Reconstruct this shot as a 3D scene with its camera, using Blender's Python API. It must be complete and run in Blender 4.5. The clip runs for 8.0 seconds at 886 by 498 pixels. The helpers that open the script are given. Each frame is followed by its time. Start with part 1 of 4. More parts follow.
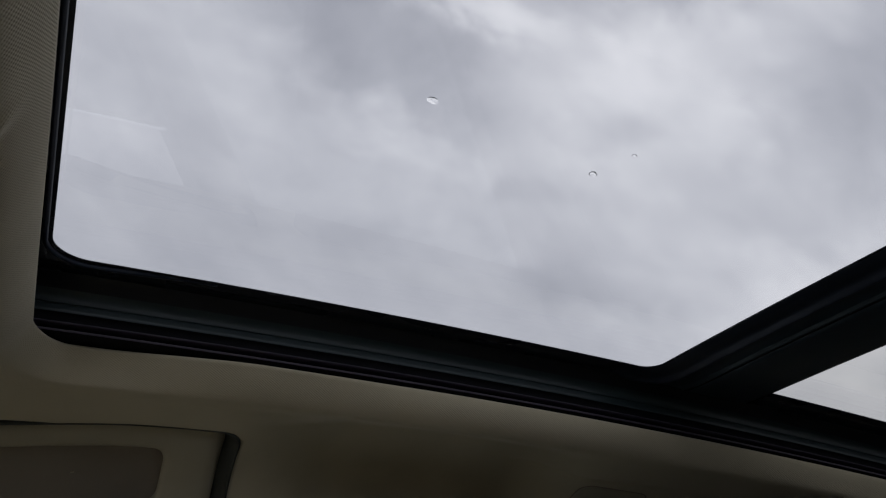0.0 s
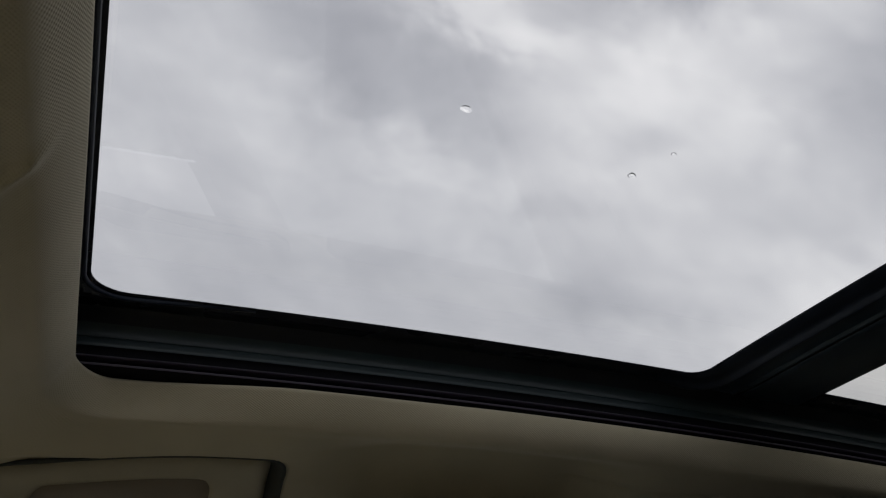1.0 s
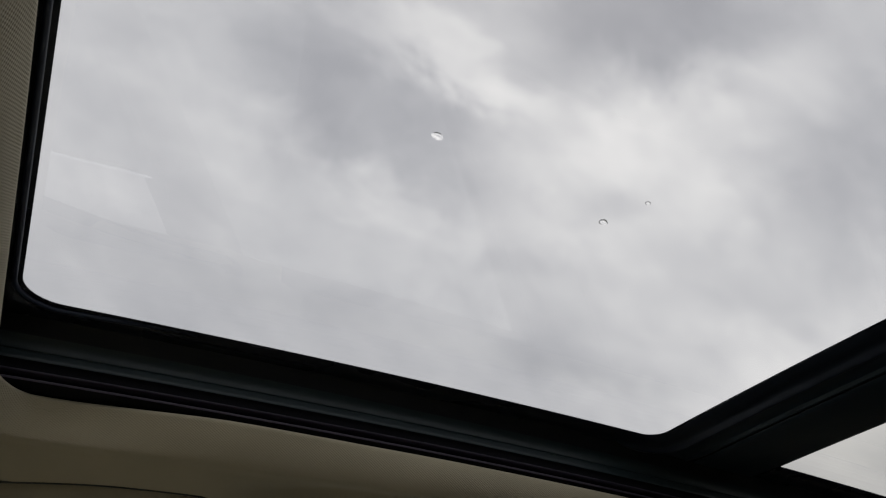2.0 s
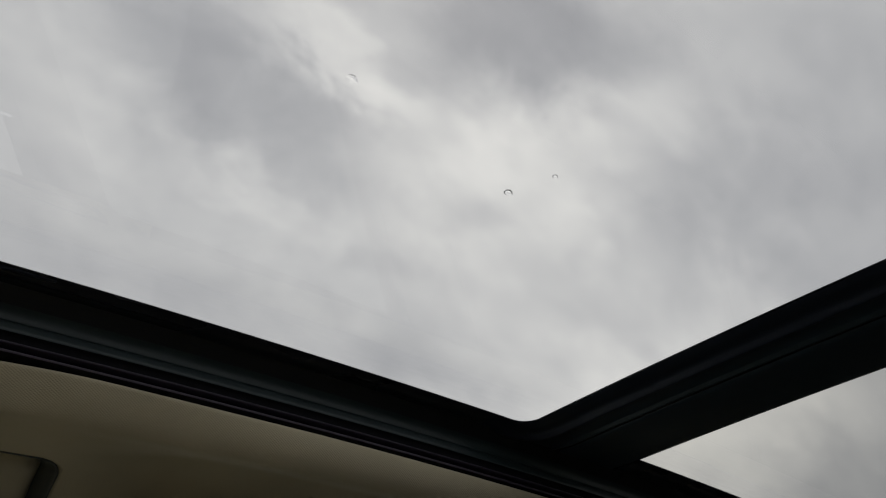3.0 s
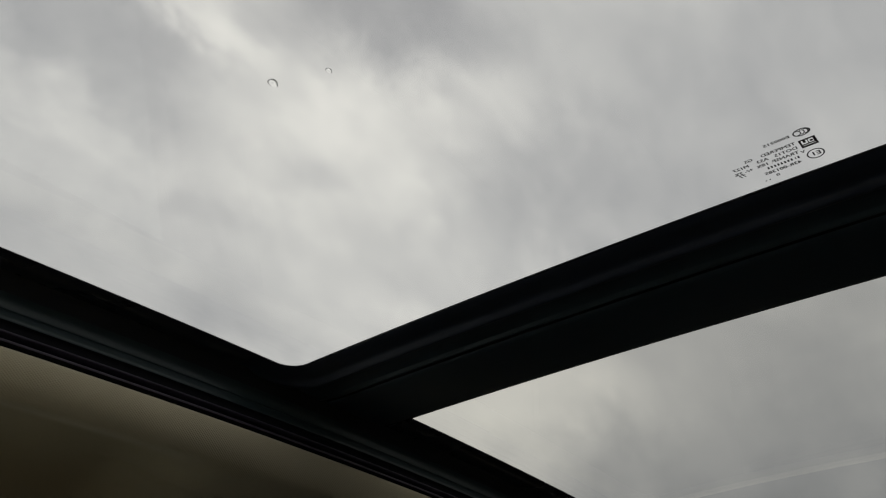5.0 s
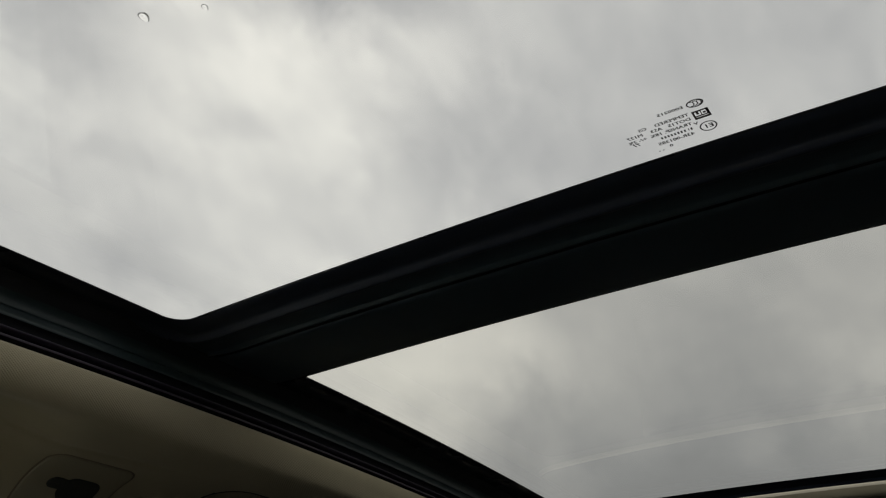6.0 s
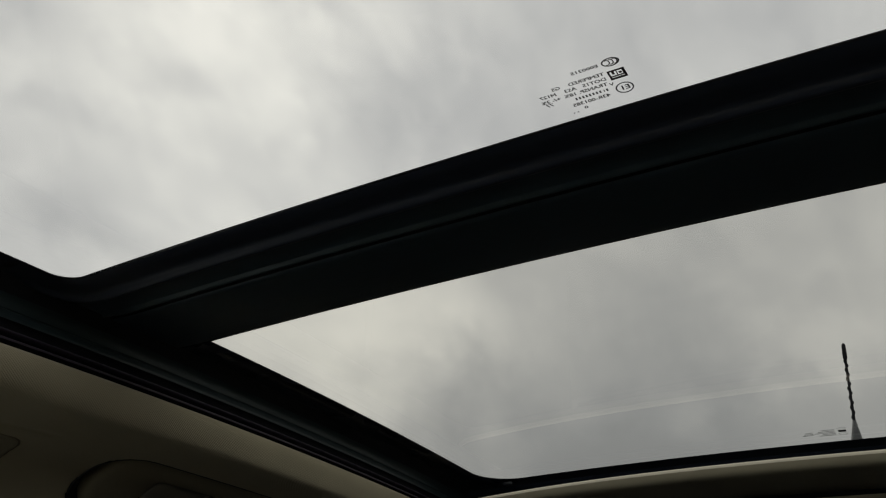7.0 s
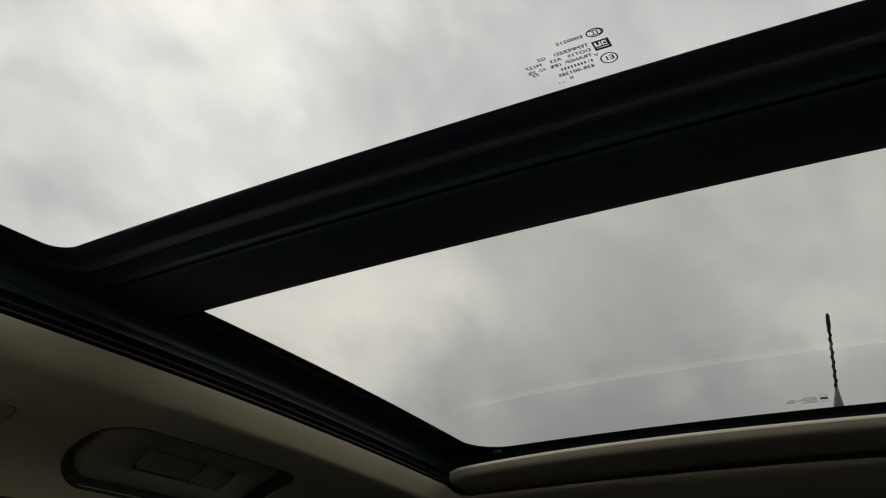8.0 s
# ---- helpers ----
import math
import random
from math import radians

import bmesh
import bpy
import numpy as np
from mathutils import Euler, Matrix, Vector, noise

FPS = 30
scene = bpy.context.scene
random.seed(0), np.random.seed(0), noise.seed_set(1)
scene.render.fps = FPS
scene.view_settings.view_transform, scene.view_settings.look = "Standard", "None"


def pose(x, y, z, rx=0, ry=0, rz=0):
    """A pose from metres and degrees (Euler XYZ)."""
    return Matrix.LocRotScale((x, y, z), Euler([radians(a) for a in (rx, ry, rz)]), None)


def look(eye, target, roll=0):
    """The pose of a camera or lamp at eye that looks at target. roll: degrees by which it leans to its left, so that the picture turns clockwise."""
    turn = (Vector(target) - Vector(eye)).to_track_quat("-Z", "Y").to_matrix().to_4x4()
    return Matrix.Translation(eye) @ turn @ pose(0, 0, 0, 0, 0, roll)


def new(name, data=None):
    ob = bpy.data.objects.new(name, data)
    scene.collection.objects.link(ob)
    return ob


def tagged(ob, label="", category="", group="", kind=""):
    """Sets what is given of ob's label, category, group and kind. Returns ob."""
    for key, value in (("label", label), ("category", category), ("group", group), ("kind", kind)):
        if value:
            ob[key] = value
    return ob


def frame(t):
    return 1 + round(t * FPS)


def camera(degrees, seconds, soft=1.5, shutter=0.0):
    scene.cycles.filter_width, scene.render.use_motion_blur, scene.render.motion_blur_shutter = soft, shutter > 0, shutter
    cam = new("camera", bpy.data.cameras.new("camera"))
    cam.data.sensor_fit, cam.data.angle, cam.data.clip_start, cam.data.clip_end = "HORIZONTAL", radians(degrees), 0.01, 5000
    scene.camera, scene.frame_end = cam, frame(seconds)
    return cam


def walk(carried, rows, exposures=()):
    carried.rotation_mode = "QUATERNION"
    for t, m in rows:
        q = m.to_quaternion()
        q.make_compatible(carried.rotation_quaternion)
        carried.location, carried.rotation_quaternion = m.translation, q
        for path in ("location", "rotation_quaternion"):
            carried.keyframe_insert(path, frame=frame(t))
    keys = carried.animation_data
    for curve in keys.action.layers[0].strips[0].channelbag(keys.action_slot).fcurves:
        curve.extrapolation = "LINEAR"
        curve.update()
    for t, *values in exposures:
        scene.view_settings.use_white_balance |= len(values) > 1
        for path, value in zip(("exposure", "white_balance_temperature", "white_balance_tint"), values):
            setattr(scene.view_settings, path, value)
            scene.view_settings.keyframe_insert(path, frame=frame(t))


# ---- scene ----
# Car cabin under a two-pane glass roof. x runs to the rear of the car, y to its passenger side, z up.
TOP = 1.60            # highest point of the roof glass over the ground
CENTRE = -0.49        # middle line of the car


def roof_z(x, y):
    """Height of the curved roof glass."""
    return TOP - 0.0470 * (x - 0.1756) ** 2 - 0.04685 * (y + 0.40) ** 2


# ---- camera ----
PATH = [
    (0, 0.0403, -0.6974, -0.3294, -24.8170, 27.8282, -0.0750),
    (0.1, 0.0411, -0.7005, -0.3321, -24.2476, 28.4518, -0.2067),
    (0.2, 0.0418, -0.7023, -0.3341, -23.4743, 29.4521, -0.3020),
    (0.3, 0.0424, -0.7017, -0.3350, -22.9911, 29.9796, -0.2859),
    (0.4, 0.0427, -0.6982, -0.3345, -22.7259, 30.0558, -0.0897),
    (0.5, 0.0428, -0.6929, -0.3332, -22.8038, 29.6589, 0.2424),
    (0.6, 0.0413, -0.6897, -0.3324, -23.0598, 29.2322, 0.3826),
    (0.7, 0.0395, -0.6870, -0.3318, -23.0052, 29.1145, 0.6175),
    (0.8, 0.0378, -0.6850, -0.3313, -22.4230, 29.1694, 0.9880),
    (0.9, 0.0366, -0.6837, -0.3311, -21.9443, 29.3161, 1.4250),
    (1, 0.0359, -0.6827, -0.3311, -21.7141, 29.4201, 1.8520),
    (1.1, 0.0372, -0.6820, -0.3306, -21.7914, 29.4451, 1.6237),
    (1.2, 0.0389, -0.6811, -0.3299, -21.9757, 29.4272, 1.1838),
    (1.3, 0.0409, -0.6796, -0.3288, -22.0477, 29.4740, 0.6492),
    (1.4, 0.0429, -0.6771, -0.3274, -22.3081, 29.5619, 0.1979),
    (1.5, 0.0446, -0.6737, -0.3258, -22.6346, 29.5587, -0.1882),
    (1.6, 0.0459, -0.6699, -0.3251, -22.8063, 29.9808, -0.5134),
    (1.7, 0.0469, -0.6661, -0.3246, -23.0830, 30.6494, -0.6546),
    (1.8, 0.0478, -0.6623, -0.3240, -23.9996, 31.5581, -0.7958),
    (2, 0.0489, -0.6550, -0.3234, -26.3885, 32.6629, -0.7407),
    (2.2, 0.0455, -0.6446, -0.3221, -30.5016, 32.8701, -0.0645),
    (3.3, 0.0469, -0.6021, -0.3360, -37.9535, 32.4972, 0.1045),
    (3.4, 0.0518, -0.5968, -0.3324, -38.5254, 32.3730, 0.1474),
    (3.5, 0.0575, -0.5915, -0.3292, -39.2073, 32.2170, 0.2598),
    (3.6, 0.0640, -0.5876, -0.3289, -40.1260, 32.0694, 0.1932),
    (3.7, 0.0695, -0.5844, -0.3289, -40.7917, 31.9946, 0.1048),
    (3.8, 0.0736, -0.5827, -0.3289, -41.3678, 32.1399, 0.0499),
    (3.9, 0.0768, -0.5822, -0.3287, -42.0575, 32.2600, 0.0913),
    (4, 0.0798, -0.5825, -0.3284, -42.7875, 32.1970, 0.2089),
    (4.1, 0.0834, -0.5840, -0.3271, -43.5372, 32.2081, 0.2049),
    (4.2, 0.0873, -0.5862, -0.3261, -44.3001, 32.2075, 0.2222),
    (4.3, 0.0917, -0.5887, -0.3257, -45.0745, 32.1379, 0.2993),
    (4.4, 0.0974, -0.5907, -0.3257, -45.7082, 32.0144, 0.3203),
    (4.5, 0.1048, -0.5924, -0.3259, -46.1889, 31.9780, 0.1679),
    (4.6, 0.1121, -0.5894, -0.3258, -47.1855, 31.7593, 0.3390),
    (4.7, 0.1199, -0.5865, -0.3254, -48.1089, 31.5073, 0.4847),
    (4.8, 0.1270, -0.5840, -0.3242, -49.0163, 31.1141, 0.5391),
    (4.9, 0.1323, -0.5828, -0.3220, -49.8096, 30.8051, 0.4682),
    (5, 0.1361, -0.5832, -0.3194, -50.5356, 30.3237, 0.2968),
    (5.1, 0.1367, -0.5852, -0.3180, -51.3686, 29.7724, 0.2588),
    (5.2, 0.1372, -0.5869, -0.3163, -51.9765, 29.1300, 0.2445),
    (6.3, 0.1812, -0.5951, -0.3057, -57.5762, 26.7609, 0.5717),
    (6.4, 0.1879, -0.5954, -0.3023, -58.0041, 26.3613, 0.5181),
    (6.5, 0.1946, -0.5955, -0.2977, -58.4485, 25.9004, 0.4549),
    (6.6, 0.1977, -0.5974, -0.2980, -58.5546, 25.8199, 0.4674),
    (6.7, 0.2006, -0.5991, -0.2978, -59.0635, 25.5696, 0.4831),
    (6.8, 0.2032, -0.6003, -0.2971, -59.6223, 25.4038, 0.5149),
    (6.9, 0.2051, -0.6006, -0.2968, -60.0784, 25.2666, 0.5660),
    (7, 0.2062, -0.6001, -0.2974, -60.5210, 25.1139, 0.6234),
    (7.1, 0.2061, -0.5987, -0.2983, -60.9982, 24.8432, 0.6728),
    (7.2, 0.2050, -0.5969, -0.2984, -61.3168, 24.5675, 0.7049),
    (7.3, 0.2034, -0.5952, -0.2975, -61.3488, 24.3827, 0.7117),
    (7.4, 0.2022, -0.5941, -0.2959, -61.4175, 24.1795, 0.6797),
    (7.5, 0.2018, -0.5939, -0.2938, -61.5652, 23.9670, 0.6092),
    (7.6, 0.2018, -0.5924, -0.2985, -61.5954, 24.1854, 0.6149),
    (7.7, 0.2021, -0.5917, -0.3014, -61.6531, 23.6865, 0.5835),
    (7.8, 0.2021, -0.5934, -0.3025, -61.4552, 23.7688, 0.4996),
    (7.9, 0.2013, -0.5985, -0.3035, -61.0440, 23.8331, 0.5656),
    (8, 0.1999, -0.6062, -0.3059, -61.0057, 23.3531, 0.9279),
]
cam = camera(56.31, 8.0, soft=1.25)
walk(cam, [(t, pose(x, y, TOP + z, 90 + pitch, roll, yaw)) for t, x, y, z, yaw, pitch, roll in PATH],
     exposures=[(0, 0.06, 6020, 16), (0.5, 0.09, 6120, 15), (1.5, 0.20, 6350, 14), (2.2, 0.18, 6430, 13), (3.5, 0.04, 6580, 10), (4.5, 0.06, 6680, 9),
                (5.2, 0.14, 6720, 9), (6.5, 0.28, 6780, 8), (7.0, 0.28, 6780, 8), (7.5, 0.29, 6780, 9), (8, 0.45, 6780, 9)])

# ---- sky ----
world = bpy.data.worlds.new("overcast_sky")
scene.world = world
world.use_nodes = True
wn, wl = world.node_tree.nodes, world.node_tree.links
wn.clear()


def wnode(kind, **props):
    nd = wn.new(kind)
    for key, value in props.items():
        nd.inputs[key].default_value = value
    return nd


def wmath(op, a, b=None, c=None):
    nd = wn.new("ShaderNodeMath")
    nd.operation = op
    for i, v in enumerate((a, b, c)):
        if v is None:
            continue
        if isinstance(v, (int, float)):
            nd.inputs[i].default_value = v
        else:
            wl.new(v, nd.inputs[i])
    return nd.outputs[0]


coord = wn.new("ShaderNodeTexCoord")
split = wn.new("ShaderNodeSeparateXYZ")
wl.new(coord.outputs["Generated"], split.inputs[0])
lift = wmath("ADD", wmath("MAXIMUM", split.outputs["Z"], 0.0), 0.12)
plane_u = wmath("DIVIDE", split.outputs["X"], lift)
plane_v = wmath("DIVIDE", split.outputs["Y"], lift)
deck = wn.new("ShaderNodeCombineXYZ")
wl.new(plane_u, deck.inputs[0])
wl.new(plane_v, deck.inputs[1])
turned = wn.new("ShaderNodeMapping")
turned.inputs["Rotation"].default_value = (0, 0, radians(-21))
turned.inputs["Scale"].default_value = (0.85, 1.10, 1.0)
wl.new(deck.outputs[0], turned.inputs["Vector"])


def wvec(op, a, b):
    nd = wn.new("ShaderNodeVectorMath")
    nd.operation = op
    for i, v in enumerate((a, b)):
        if isinstance(v, tuple):
            nd.inputs[i].default_value = v
        else:
            wl.new(v, nd.inputs[i])
    return nd


def cloud_noise(scale, detail, rough, distort, source):
    nd = wnode("ShaderNodeTexNoise", Scale=scale, Detail=detail, Roughness=rough, Distortion=distort)
    wl.new(source, nd.inputs["Vector"])
    return nd


# the cloud is combed along the wind: directions are squeezed along the drift
def sky_axes(az, el, tilt):
    """Unit vectors to a place of the sky, along its bank and across it."""
    a, e, t = radians(az), radians(el), radians(tilt)
    c = Vector((math.sin(a) * math.cos(e), math.cos(a) * math.cos(e), math.sin(e)))
    east, north = Vector((math.cos(a), -math.sin(a), 0)), Vector((-math.sin(a) * math.sin(e), -math.cos(a) * math.sin(e), math.cos(e)))
    return c, east * math.cos(t) + north * math.sin(t), north * math.cos(t) - east * math.sin(t)


DRIFT = sky_axes(30, 38, -36)[1]
along = wvec("DOT_PRODUCT", coord.outputs["Generated"], tuple(DRIFT)).outputs["Value"]
back_shift = wn.new("ShaderNodeVectorMath")
back_shift.operation = "SCALE"
back_shift.inputs[0].default_value = DRIFT
wl.new(wmath("MULTIPLY", along, -0.36), back_shift.inputs["Scale"])
combed = wvec("ADD", coord.outputs["Generated"], back_shift.outputs[0]).outputs[0]

# the banks are frayed by shifting the direction a little with noise
fray = cloud_noise(7.0, 7.0, 0.54, 0.3, combed)
shift = wvec("MULTIPLY", wvec("SUBTRACT", fray.outputs["Color"], (0.5, 0.5, 0.5)).outputs[0], (0.27, 0.27, 0.27))
bent = wvec("NORMALIZE", wvec("ADD", coord.outputs["Generated"], shift.outputs[0]).outputs[0], (0, 0, 0)).outputs[0]
# banks of the cloud deck: azimuth, elevation, half length, half width, tilt in degrees, stops
DARK_BANKS = [
    (17, 43.0, 8.5, 4.2, -24, -0.42), (27, 40.5, 4.5, 2.6, -30, -0.05), (47, 46.4, 7.6, 4.2, -4, -0.56), (70, 43, 10, 5, 0, -0.10),
    (30, 32, 6.0, 2.6, -35, -0.15), (15, 32, 8.0, 8.0, 0, -0.06), (66, 32, 9.0, 7.0, 0, -0.33), (0, 28, 8.0, 8.0, 0, -0.10),
    (34, 24, 5.0, 2.6, -35, -0.08), (79, 20, 8, 8, 0, -0.08), (71, 13, 10.5, 10.5, 0, -0.34), (40, 34.9, 2.2, 1.3, -30, -0.12), (88, 38, 9.0, 9.0, 0, -0.26), (80, 9.5, 24.0, 4.5, 2, -0.36),
]
BRIGHT_BANKS = [
    (28.0, 45.0, 4.0, 1.9, -45, 0.36), (21, 37.3, 9.0, 1.5, -30, 0.16), (34, 41, 4.0, 4.0, -40, 0.14), (39, 41, 4.0, 4.0, 0, 0.15),
    (43, 36.5, 6.5, 5.5, -60, 0.31), (46, 29, 6.0, 5.0, -70, 0.13), (57, 42, 7.0, 5.5, 0, 0.20), (0, 36, 8.0, 8.0, 0, 0.08),
    (26, 34.5, 7.0, 4.5, -35, 0.18), (52, 20.5, 9.0, 6.0, 0, 0.42), (63, 23, 10.0, 6.0, -8, 0.24), (86, 17.5, 5.0, 3.0, -10, 0.20), (56, 16, 6, 4, -20, 0.14),
]
# small billows and gaps, less frayed
BILLOWS = [
    (30, 43.2, 3, 1.8, -20, 0.14), (33.9, 41, 3.5, 2, -30, -0.09), (30.5, 36.7, 2.5, 1, -10, -0.06), (40.5, 34.8, 1.8, 1, 0, -0.06),
    (34.9, 33.9, 2.5, 0.7, -10, 0.07), (31.7, 31.7, 4, 0.8, -8, -0.09), (43, 28.1, 3, 1.1, -25, -0.07), (42.5, 29.4, 1.5, 0.7, -30, 0.09),
    (49.4, 25.5, 3.8, 1.9, -10, -0.15), (46.3, 26.7, 2.2, 0.7, -35, 0.09), (35.3, 24.4, 5.5, 1.2, -18, -0.14), (38.9, 22.6, 2.5, 0.8, -20, -0.07),
    (28.8, 25.4, 3, 0.8, -15, 0.05), (18.4, 37.3, 5.5, 1.1, -12, 0.06), (12.9, 38.9, 2.2, 1.5, -40, -0.05),
]
shift_small = wvec("MULTIPLY", shift.outputs[0], (0.3, 0.3, 0.3))
bent_small = wvec("NORMALIZE", wvec("ADD", coord.outputs["Generated"], shift_small.outputs[0]).outputs[0], (0, 0, 0)).outputs[0]
stops = None
for az, el, length, width, tilt, gain, way_in in [(*b, bent) for b in DARK_BANKS + BRIGHT_BANKS] + [(*b, bent_small) for b in BILLOWS]:
    c, g, h = sky_axes(az, el, tilt)
    u = wvec("DOT_PRODUCT", way_in, tuple(g / radians(length))).outputs["Value"]
    v = wvec("DOT_PRODUCT", way_in, tuple(h / radians(width))).outputs["Value"]
    far = wmath("MULTIPLY_ADD", u, u, wmath("MULTIPLY", v, v))
    bank = wmath("EXPONENT", wmath("MULTIPLY", wmath("POWER", far, 1.7), -0.7))
    bank = wmath("MULTIPLY", bank, wmath("GREATER_THAN", wvec("DOT_PRODUCT", way_in, tuple(c)).outputs["Value"], 0.0))
    stops = wmath("MULTIPLY_ADD", bank, gain, 0.0 if stops is None else stops)
broad = cloud_noise(2.6, 9.0, 0.56, 0.5, turned.outputs[0])
wisps = cloud_noise(11.0, 5.0, 0.52, 0.5, combed)
calm = wn.new("ShaderNodeMapRange")
calm.inputs["From Min"].default_value, calm.inputs["From Max"].default_value = 0.18, 0.44
calm.inputs["To Min"].default_value, calm.inputs["To Max"].default_value = 0.25, 1.0
wl.new(split.outputs["Z"], calm.inputs["Value"])
stops = wmath("MULTIPLY_ADD", wmath("MULTIPLY", wmath("SUBTRACT", broad.outputs["Fac"], 0.5), 0.42), calm.outputs[0], stops)
stops = wmath("MULTIPLY_ADD", wmath("MULTIPLY", wmath("SUBTRACT", wisps.outputs["Fac"], 0.5), 0.50), calm.outputs[0], stops)
lumps = cloud_noise(22.0, 3.0, 0.5, 0.7, combed)
stops = wmath("MULTIPLY_ADD", wmath("MULTIPLY", wmath("SUBTRACT", lumps.outputs["Fac"], 0.5), 0.24), calm.outputs[0], stops)
bright = wmath("MULTIPLY", wmath("POWER", 2.0, stops), 0.80)
tone = wn.new("ShaderNodeValToRGB")
wl.new(wmath("MULTIPLY_ADD", stops, 0.6, 0.5), tone.inputs[0])
tone.color_ramp.elements[0].position, tone.color_ramp.elements[0].color = 0.15, (0.975, 0.985, 1.035, 1)
tone.color_ramp.elements[1].position, tone.color_ramp.elements[1].color = 0.85, (1.02, 1.0, 0.972, 1)
cloud = wn.new("ShaderNodeVectorMath")
cloud.operation = "SCALE"
wl.new(tone.outputs[0], cloud.inputs[0])
wl.new(bright, cloud.inputs["Scale"])
air = wn.new("ShaderNodeTexSky")
air.sky_type, air.sun_disc = "NISHITA", False
air.sun_elevation, air.sun_rotation = radians(55), radians(39)
cover = wn.new("ShaderNodeMixRGB")
cover.inputs[0].default_value = 0.995
wl.new(air.outputs[0], cover.inputs[1])
wl.new(cloud.outputs[0], cover.inputs[2])
back = wnode("ShaderNodeBackground", Strength=1.0)
wl.new(cover.outputs[0], back.inputs["Color"])
out = wn.new("ShaderNodeOutputWorld")
wl.new(back.outputs[0], out.inputs[0])

sun = new("sun", bpy.data.lights.new("sun", "SUN"))
sun.data.energy, sun.data.angle, sun.data.color = 0.5, radians(90), (1.0, 0.97, 0.92)
sun.matrix_world = look((0, 0, 30), (-8, -10, 0))


# ---- materials ----
def material(name, colour, rough=0.6, metal=0.0, grain=None, spec=0.5):
    """A principled material; grain: (scale, colour variation, bump strength)."""
    m = bpy.data.materials.new(name)
    m.use_nodes = True
    n, l = m.node_tree.nodes, m.node_tree.links
    b = n["Principled BSDF"]
    b.inputs["Base Color"].default_value = (*colour, 1)
    b.inputs["Roughness"].default_value = rough
    b.inputs["Metallic"].default_value = metal
    b.inputs["Specular IOR Level"].default_value = spec
    if grain:
        scale, vary, bump = grain
        tc = n.new("ShaderNodeTexCoord")
        fine = n.new("ShaderNodeTexNoise")
        fine.inputs["Scale"].default_value, fine.inputs["Detail"].default_value = scale, 4
        broad = n.new("ShaderNodeTexNoise")
        broad.inputs["Scale"].default_value, broad.inputs["Detail"].default_value = scale * 0.03, 3
        for t in (fine, broad):
            l.new(tc.outputs["Object"], t.inputs["Vector"])
        add = n.new("ShaderNodeMath")
        add.operation = "ADD"
        l.new(fine.outputs["Fac"], add.inputs[0])
        l.new(broad.outputs["Fac"], add.inputs[1])
        mr = n.new("ShaderNodeMapRange")
        mr.inputs["From Min"].default_value, mr.inputs["From Max"].default_value = 0.6, 1.4
        mr.inputs["To Min"].default_value, mr.inputs["To Max"].default_value = 1 - vary, 1 + vary
        l.new(add.outputs[0], mr.inputs["Value"])
        mul = n.new("ShaderNodeVectorMath")
        mul.operation = "SCALE"
        mul.inputs[0].default_value = colour
        l.new(mr.outputs[0], mul.inputs["Scale"])
        l.new(mul.outputs[0], b.inputs["Base Color"])
        rr = n.new("ShaderNodeMapRange")
        rr.inputs["To Min"].default_value, rr.inputs["To Max"].default_value = max(0.05, rough - 0.1), min(1, rough + 0.1)
        l.new(broad.outputs["Fac"], rr.inputs["Value"])
        l.new(rr.outputs[0], b.inputs["Roughness"])
        bp = n.new("ShaderNodeBump")
        bp.inputs["Strength"].default_value, bp.inputs["Distance"].default_value = bump, 0.001
        l.new(fine.outputs["Fac"], bp.inputs["Height"])
        l.new(bp.outputs[0], b.inputs["Normal"])
    return m


